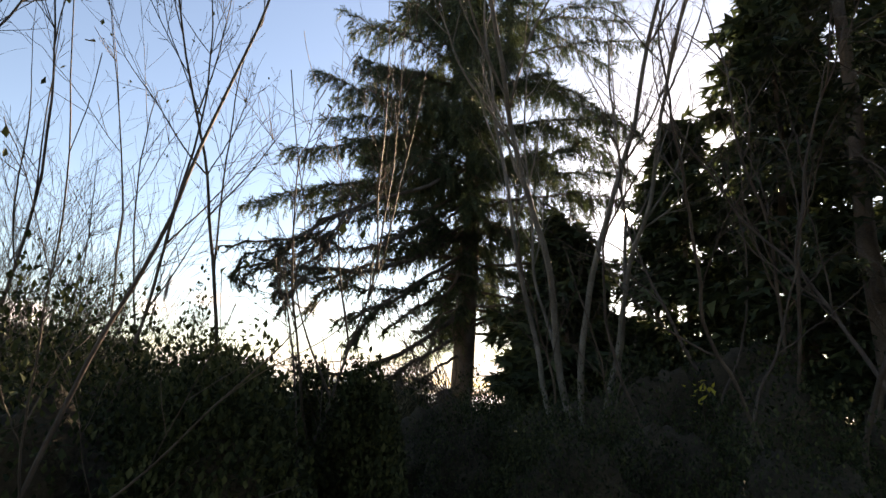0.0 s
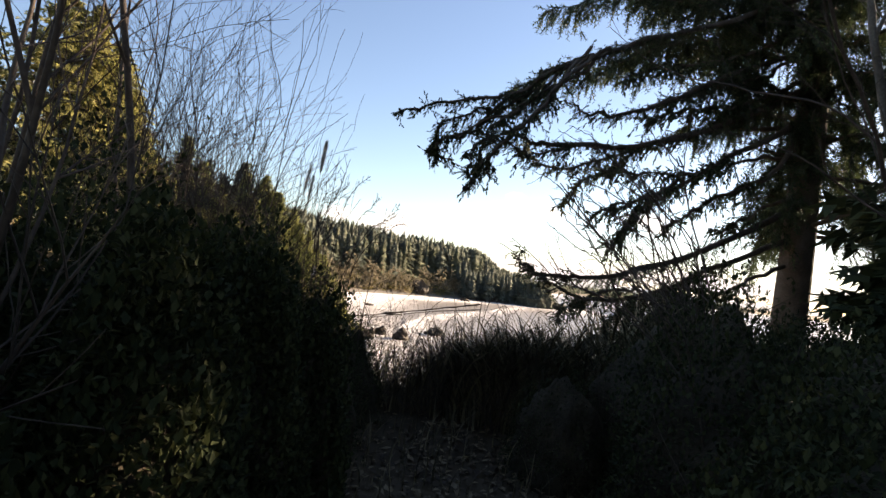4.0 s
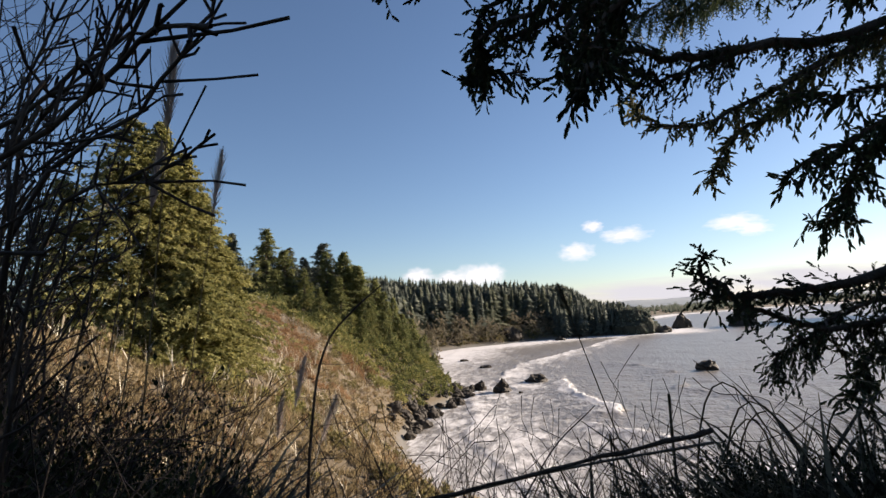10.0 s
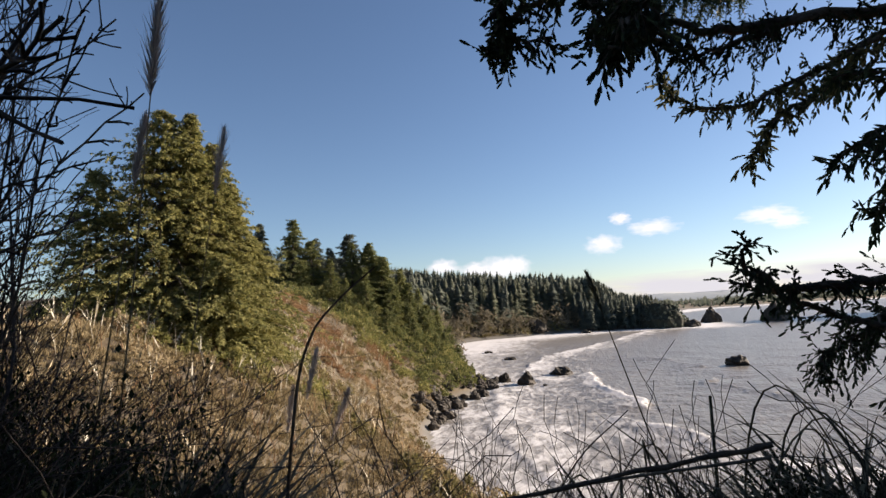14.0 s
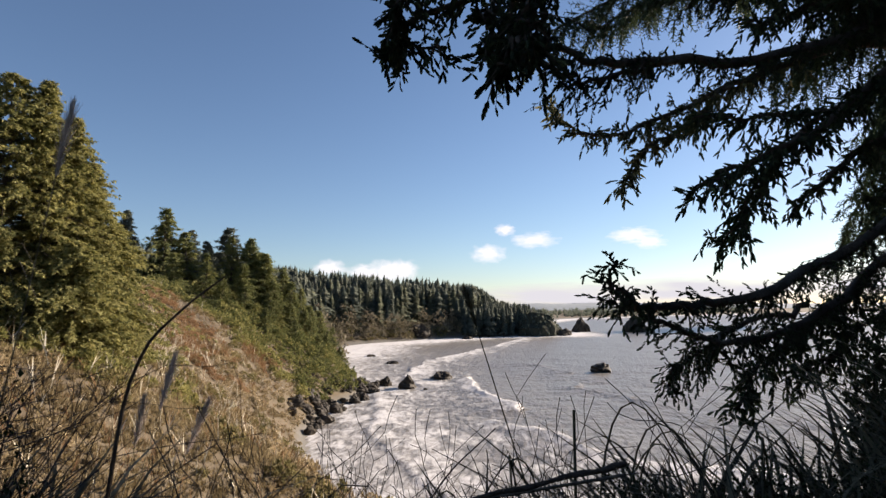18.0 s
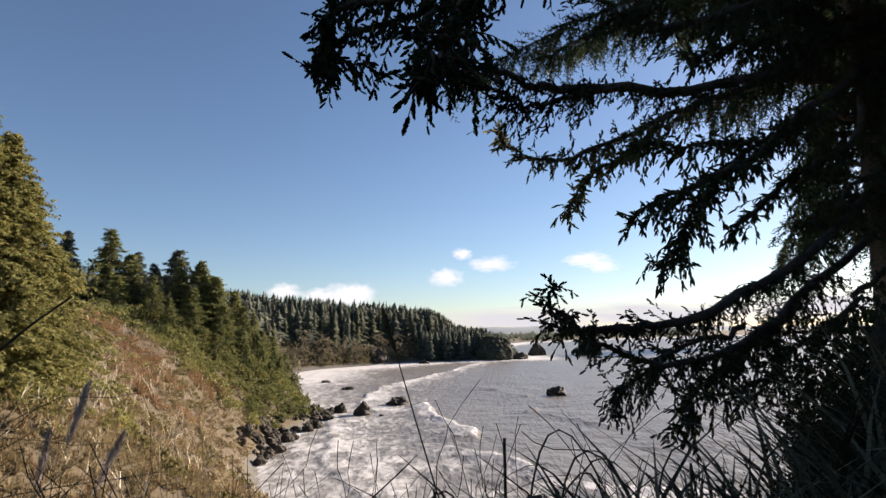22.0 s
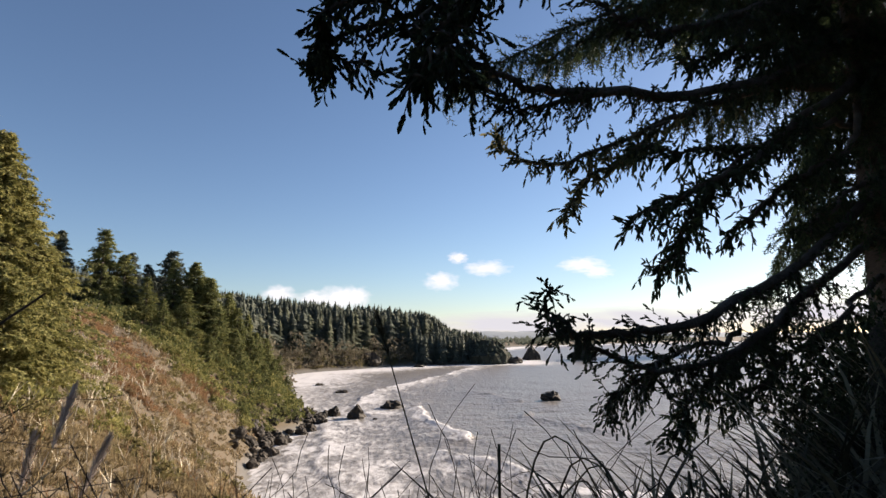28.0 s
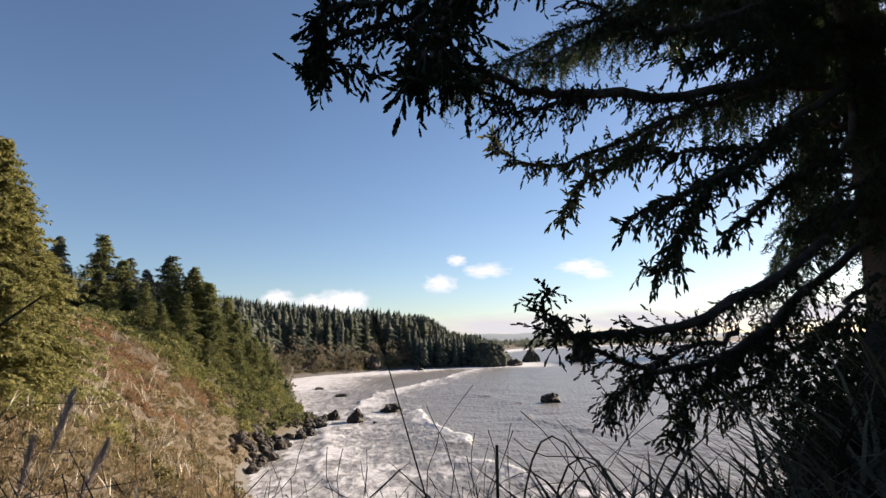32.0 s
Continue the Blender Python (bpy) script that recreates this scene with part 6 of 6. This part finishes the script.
def plume(at, top, length, seed, label, mat=None, thick=0.017):
    """A stalk from the ground to a feathery head."""
    g = np.random.default_rng(seed)
    base = Vector((at[0], at[1], land1(*at)))
    t = holder("pampas_plume", base, label, "grass", "pampas plumes")
    top = np.array(top) - np.array(base)
    bend = np.array([g.normal(0, 0.03), g.normal(0, 0.03), 0.05])
    line = curve_points([(0, 0, 0), top * 0.5 + bend, top], 14)
    st = Build()
    st.tube(line, np.linspace(0.0045, 0.0016, 14), 5)
    part("stalk", st, M_STRAW if mat is None else mat, t)
    ax = line[-1] - line[-3]
    ax /= np.linalg.norm(ax)
    n_h = 420
    u = g.uniform(0, 1, n_h)
    p = line[-1] - ax * length + np.outer(u, ax) * length
    d = ax * 1.0 + g.normal(0, 0.22, (n_h, 3)) * (1 - 0.5 * u)[:, None]
    hb = Build()
    sc = length * 0.34 * (0.35 + np.sin(np.pi * np.clip(u * 0.85 + 0.1, 0, 1))) * g.uniform(0.6, 1.1, n_h)
    m = along(d, g.uniform(0, 6.3, n_h))
    m = m * np.stack([np.full(n_h, thick * 0.5 / 0.16 * 0.3), sc, np.full(n_h, 0.1)], -1)[:, None, :]
    hb.stamp([(-0.16, 0, 0), (0.16, 0, 0), (0, 1, 0)], [(0, 1, 2)], m, p)
    part("feather_head", hb, M_PLUME if mat is None else mat, t)


plume((-1.62, 1.0), (-1.45, 1.15, 2.6), 0.3, 1, "tall pale pampas plume leaning over the edge")
plume((-1.75, 1.05), (-1.55, 1.2, 2.26), 0.22, 2, "faded pampas plume beside a taller one", None, 0.014)
plume((-2.15, 1.8), (-1.88, 2.0, 2.5), 0.32, 7, "thin pampas plume beside the shrub", None, 0.01)
plume((-2.35, 3.0), (-2.06, 3.15, 1.35), 0.32, 3, "low pampas plume bent towards the sea")
plume((-2.05, 2.85), (-1.76, 3.0, 1.1), 0.3, 4, "short brown pampas plume in the thorns")
plume((-2.4, 2.9), (-2.15, 3.0, 1.12), 0.28, 6, "faded pampas plume among thorns")
plume((0.32, 1.72), (-0.21, 1.68, 1.69), 0.13, 5, "dark reed with a narrow seed head", M_REED, 0.01)

# broken and bent reeds, and a dead branch lying along the edge
def reed(x, y, pts, r, label):
    z = land1(x, y)
    b = Build()
    b.tube(np.array(pts, float), np.linspace(r, r * 0.6, len(pts)), 6)
    ob = tagged(part("reed", b, M_REED), label, "reed", "broken reeds")
    ob.location = (x, y, z)


def bent(h, out, way, drop, n=14):
    """A reed that rises to h, arches over and comes down."""
    u = np.linspace(0, 1, n)
    return np.column_stack([way * out * u**2.2, 0.05 * np.sin(u * 5), h * np.sin(np.pi * np.clip(u * (0.5 + drop), 0, 1))])


reed(0.18, 2.18, [(0, 0, 0), (0.01, 0, 0.6), (0.02, 0.02, 1.2)], 0.010, "thick broken dark reed stem standing upright")
reed(0.5, 1.95, [(0, 0, 0), (0.0, 0, 0.5), (-0.03, 0.01, 1.05)], 0.007, "short broken reed stem at the edge")
reed(-0.02, 1.95, [(0, 0, 0), (-0.02, 0, 0.55), (-0.05, 0, 1.1), (0.03, 0.02, 0.72)], 0.006, "dark reed snapped over near its top")
reed(0.78, 2.0, [(0, 0, 0), (0.02, 0, 0.6), (0.05, 0, 1.16), (0.1, 0.02, 0.8)], 0.006, "dark reed snapped over near its top")
reed(1.35, 1.55, [(0, 0, 0), (0.1, 0, 0.5), (0.26, 0.02, 1.05)], 0.005, "long straight dark reed blade under the spruce")
for k, (x, y, h, out, way, drop) in enumerate(((0.2, 1.85, 1.3, 0.32, 1, 0.22), (0.3, 1.9, 1.22, 0.42, 1, 0.3), (0.55, 1.8, 1.18, 0.35, -1, 0.25), (0.7, 2.1, 1.2, 0.45, 1, 0.3), (0.1, 2.1, 1.05, 0.3, -1, 0.2), (0.95, 1.9, 1.25, 0.4, 1, 0.25), (-0.2, 2.0, 0.95, 0.3, -1, 0.3), (0.4, 2.2, 1.12, 0.3, 1, 0.15))):
    reed(x, y, bent(h, out, way, drop), 0.0045, "long dark reed blade arching over the edge")
log = Build()
ends = curve_points([(-1.0, 1.2, 0.98), (-0.39, 1.3, 1.11), (0.03, 1.34, 1.2), (0.2, 1.34, 1.24)], 18)
ends = ends + np.random.default_rng(77).normal(0, 0.0022, ends.shape)
log.tube(ends, np.linspace(0.0045, 0.008, 18) * (1 + 0.2 * np.sin(np.arange(18) * 2.1)), 9)
tagged(part("dead_branch", log, M_BARK, smooth=True), "weathered dead branch lying over reeds at the edge", "branch")
b = Build()
o = np.array([rnd(-0.1, 0.1), rnd(-0.06, 0.08), rnd(-0.08, 0.03)])
b.tube(curve_points(np.array([(-0.8, 1.25, 0.99), (-0.2, 1.35, 1.12), (0.3, 1.4, 1.2)]) + o, 10), np.linspace(0.003, 0.005, 10), 5)
tagged(part("dead_stalk", b, M_WOOD), "grey dead stalk lying along the bluff edge", "stalk", "dead stalks on the edge")

# yellow leaves that still hang by the trail, leaf litter and a scrap
for k, (x, y, z, n_l) in enumerate(((2.3, -3.0, 1.62, 16), (-0.75, -1.2, 0.85, 10))):
    g = np.random.default_rng(800 + k)
    t = holder("leafy_sprig", (x, y, land1(x, y)), "thin sprig with a few yellow-green leaves", "sprig", "yellow sprigs")
    b, lv = Build(), Build()
    h = z - land1(x, y)
    b.tube(curve_points([(0, 0, 0), (0.05, 0.03, h * 0.5), (0, 0, h)], 8), np.linspace(0.005, 0.002, 8), 4)
    lv.stamp(LEAF_V, LEAF_F, turns(n_l, 1.6, g, size=(0.04, 0.075)), np.column_stack([g.normal(0, 0.05, n_l), g.normal(0, 0.05, n_l), h + g.normal(-0.03, 0.07, n_l)]))
    part("twig", b, M_TWIG, t)
    part("foliage", lv, M_YLEAF, t)
g = np.random.default_rng(820)
lit = Build()
n_l = 6000
u = g.uniform(0, 1, n_l)
lx = np.interp(u, [0, 0.35, 0.6, 1], [-1.2, 0.6, 0.5, 0.0]) + g.normal(0, 0.6, n_l)
ly = np.interp(u, [0, 0.35, 0.6, 1], [-5.0, -3.6, -2.4, 1.4]) + g.normal(0, 0.5, n_l)
lit.stamp(LEAF_V, LEAF_F, turns(n_l, 0.6, g, size=(0.03, 0.09)), np.column_stack([lx, ly, land(lx, ly) + 0.012]))
tagged(part("leaf_litter", lit, M_LITTER), "dry fallen leaves strewn along the dark trail", "leaves", kind="stuff")
gr = Build()
n_g = 9000
gxx, gyy = g.uniform(-6, 6, n_g), g.uniform(-8, 3.4, n_g)
gr.stamp(BLADE_V, BLADE_F, turns(n_g, 0.7, g, size=(0.15, 0.45)), np.column_stack([gxx, gyy, land(gxx, gyy) - 0.02]))
tagged(part("dead_grass", gr, M_REED), "short dead grass over the dark ground", "grass", kind="stuff")
bm = bmesh.new()
bmesh.ops.create_grid(bm, x_segments=6, y_segments=6, size=0.055)
for v in bm.verts:
    v.co.z = 0.03 * noise.noise(v.co * 30) + 0.02 * noise.noise(v.co * 60)
    v.co.x *= 0.7 + 0.3 * noise.noise(v.co * 20)
me = bpy.data.meshes.new("paper_scrap")
bm.to_mesh(me)
bm.free()
me.materials.append(M_PAPER)
scrap = tagged(new("paper_scrap", me), "crumpled white scrap lying in the dark grass", "litter")
scrap.location, scrap.rotation_euler = (-1.42, 0.98, 0.72), (1.1, 0.3, 0.6)

# bare pale trees on the slope below the spruces
for k, (x, y, h) in enumerate(((-41, 62, 6.5), (-38, 66, 5.5), (-44, 72, 6.0), (-36, 58, 5.0), (-47, 66, 6.5), (-52, 82, 5.5), (-33, 52, 4.5), (-50, 95, 5.0), (-30, 60, 4.0), (-42, 84, 4.5), (-34, 70, 4.0), (-55, 105, 5.0))):
    sapling("bare_tree", (x, y), h, 0.07, 900 + k, "small bare pale-barked tree on the brown slope", "tree", (0.05, 0), 3, 6, M_PALE, group="bare trees on the slope", spread=0.8, fan=0.15)

for k, (x, y, n_b, h) in enumerate(((-1.45, 0.75, 40, 1.25), (-1.7, 0.55, 40, 1.4), (-1.25, 0.95, 40, 1.0), (-1.35, 0.45, 30, 1.1), (2.1, 2.7, 70, 1.6), (2.45, 2.85, 70, 1.75), (1.8, 2.6, 60, 1.35))):
    tussock("dry_blades", (x, y), n_b, h, 0.1, 950 + k, "dry bent grass blades over dark twigs", M_STRAW if x < 0 else M_REED, 0.9, "dry grass blades", 0.0, 0.9)

for pts in ([(-0.85, 0.8, 0.0), (-0.82, 0.82, 0.9), (-0.78, 0.82, 1.38), (-0.74, 0.82, 1.55), (-0.67, 0.82, 1.63), (-0.59, 0.82, 1.69)], [(-1.05, 1.75, 0.0), (-1.11, 1.75, 0.6), (-1.21, 1.77, 1.0), (-1.35, 1.8, 1.22)], [(-0.75, 1.8, 0.0), (-0.85, 1.8, 0.6), (-1.0, 1.8, 1.0), (-1.17, 1.8, 1.3)], [(-0.55, 1.5, 0.0), (-0.5, 1.5, 0.7), (-0.3, 1.52, 1.1), (-0.12, 1.55, 1.28)]):
    b = Build()
    x, y = pts[0][:2]
    foot = np.array([x, y, land1(x, y)])
    b.tube(curve_points(np.vstack([foot, pts[1:]]) - foot, 18), np.linspace(0.005, 0.0016, 18), 5)
    ob = tagged(part("bramble_cane", b, M_TWIG), "long bare bramble cane arching over the bluff edge", "bramble", "arching canes")
    ob.location = foot
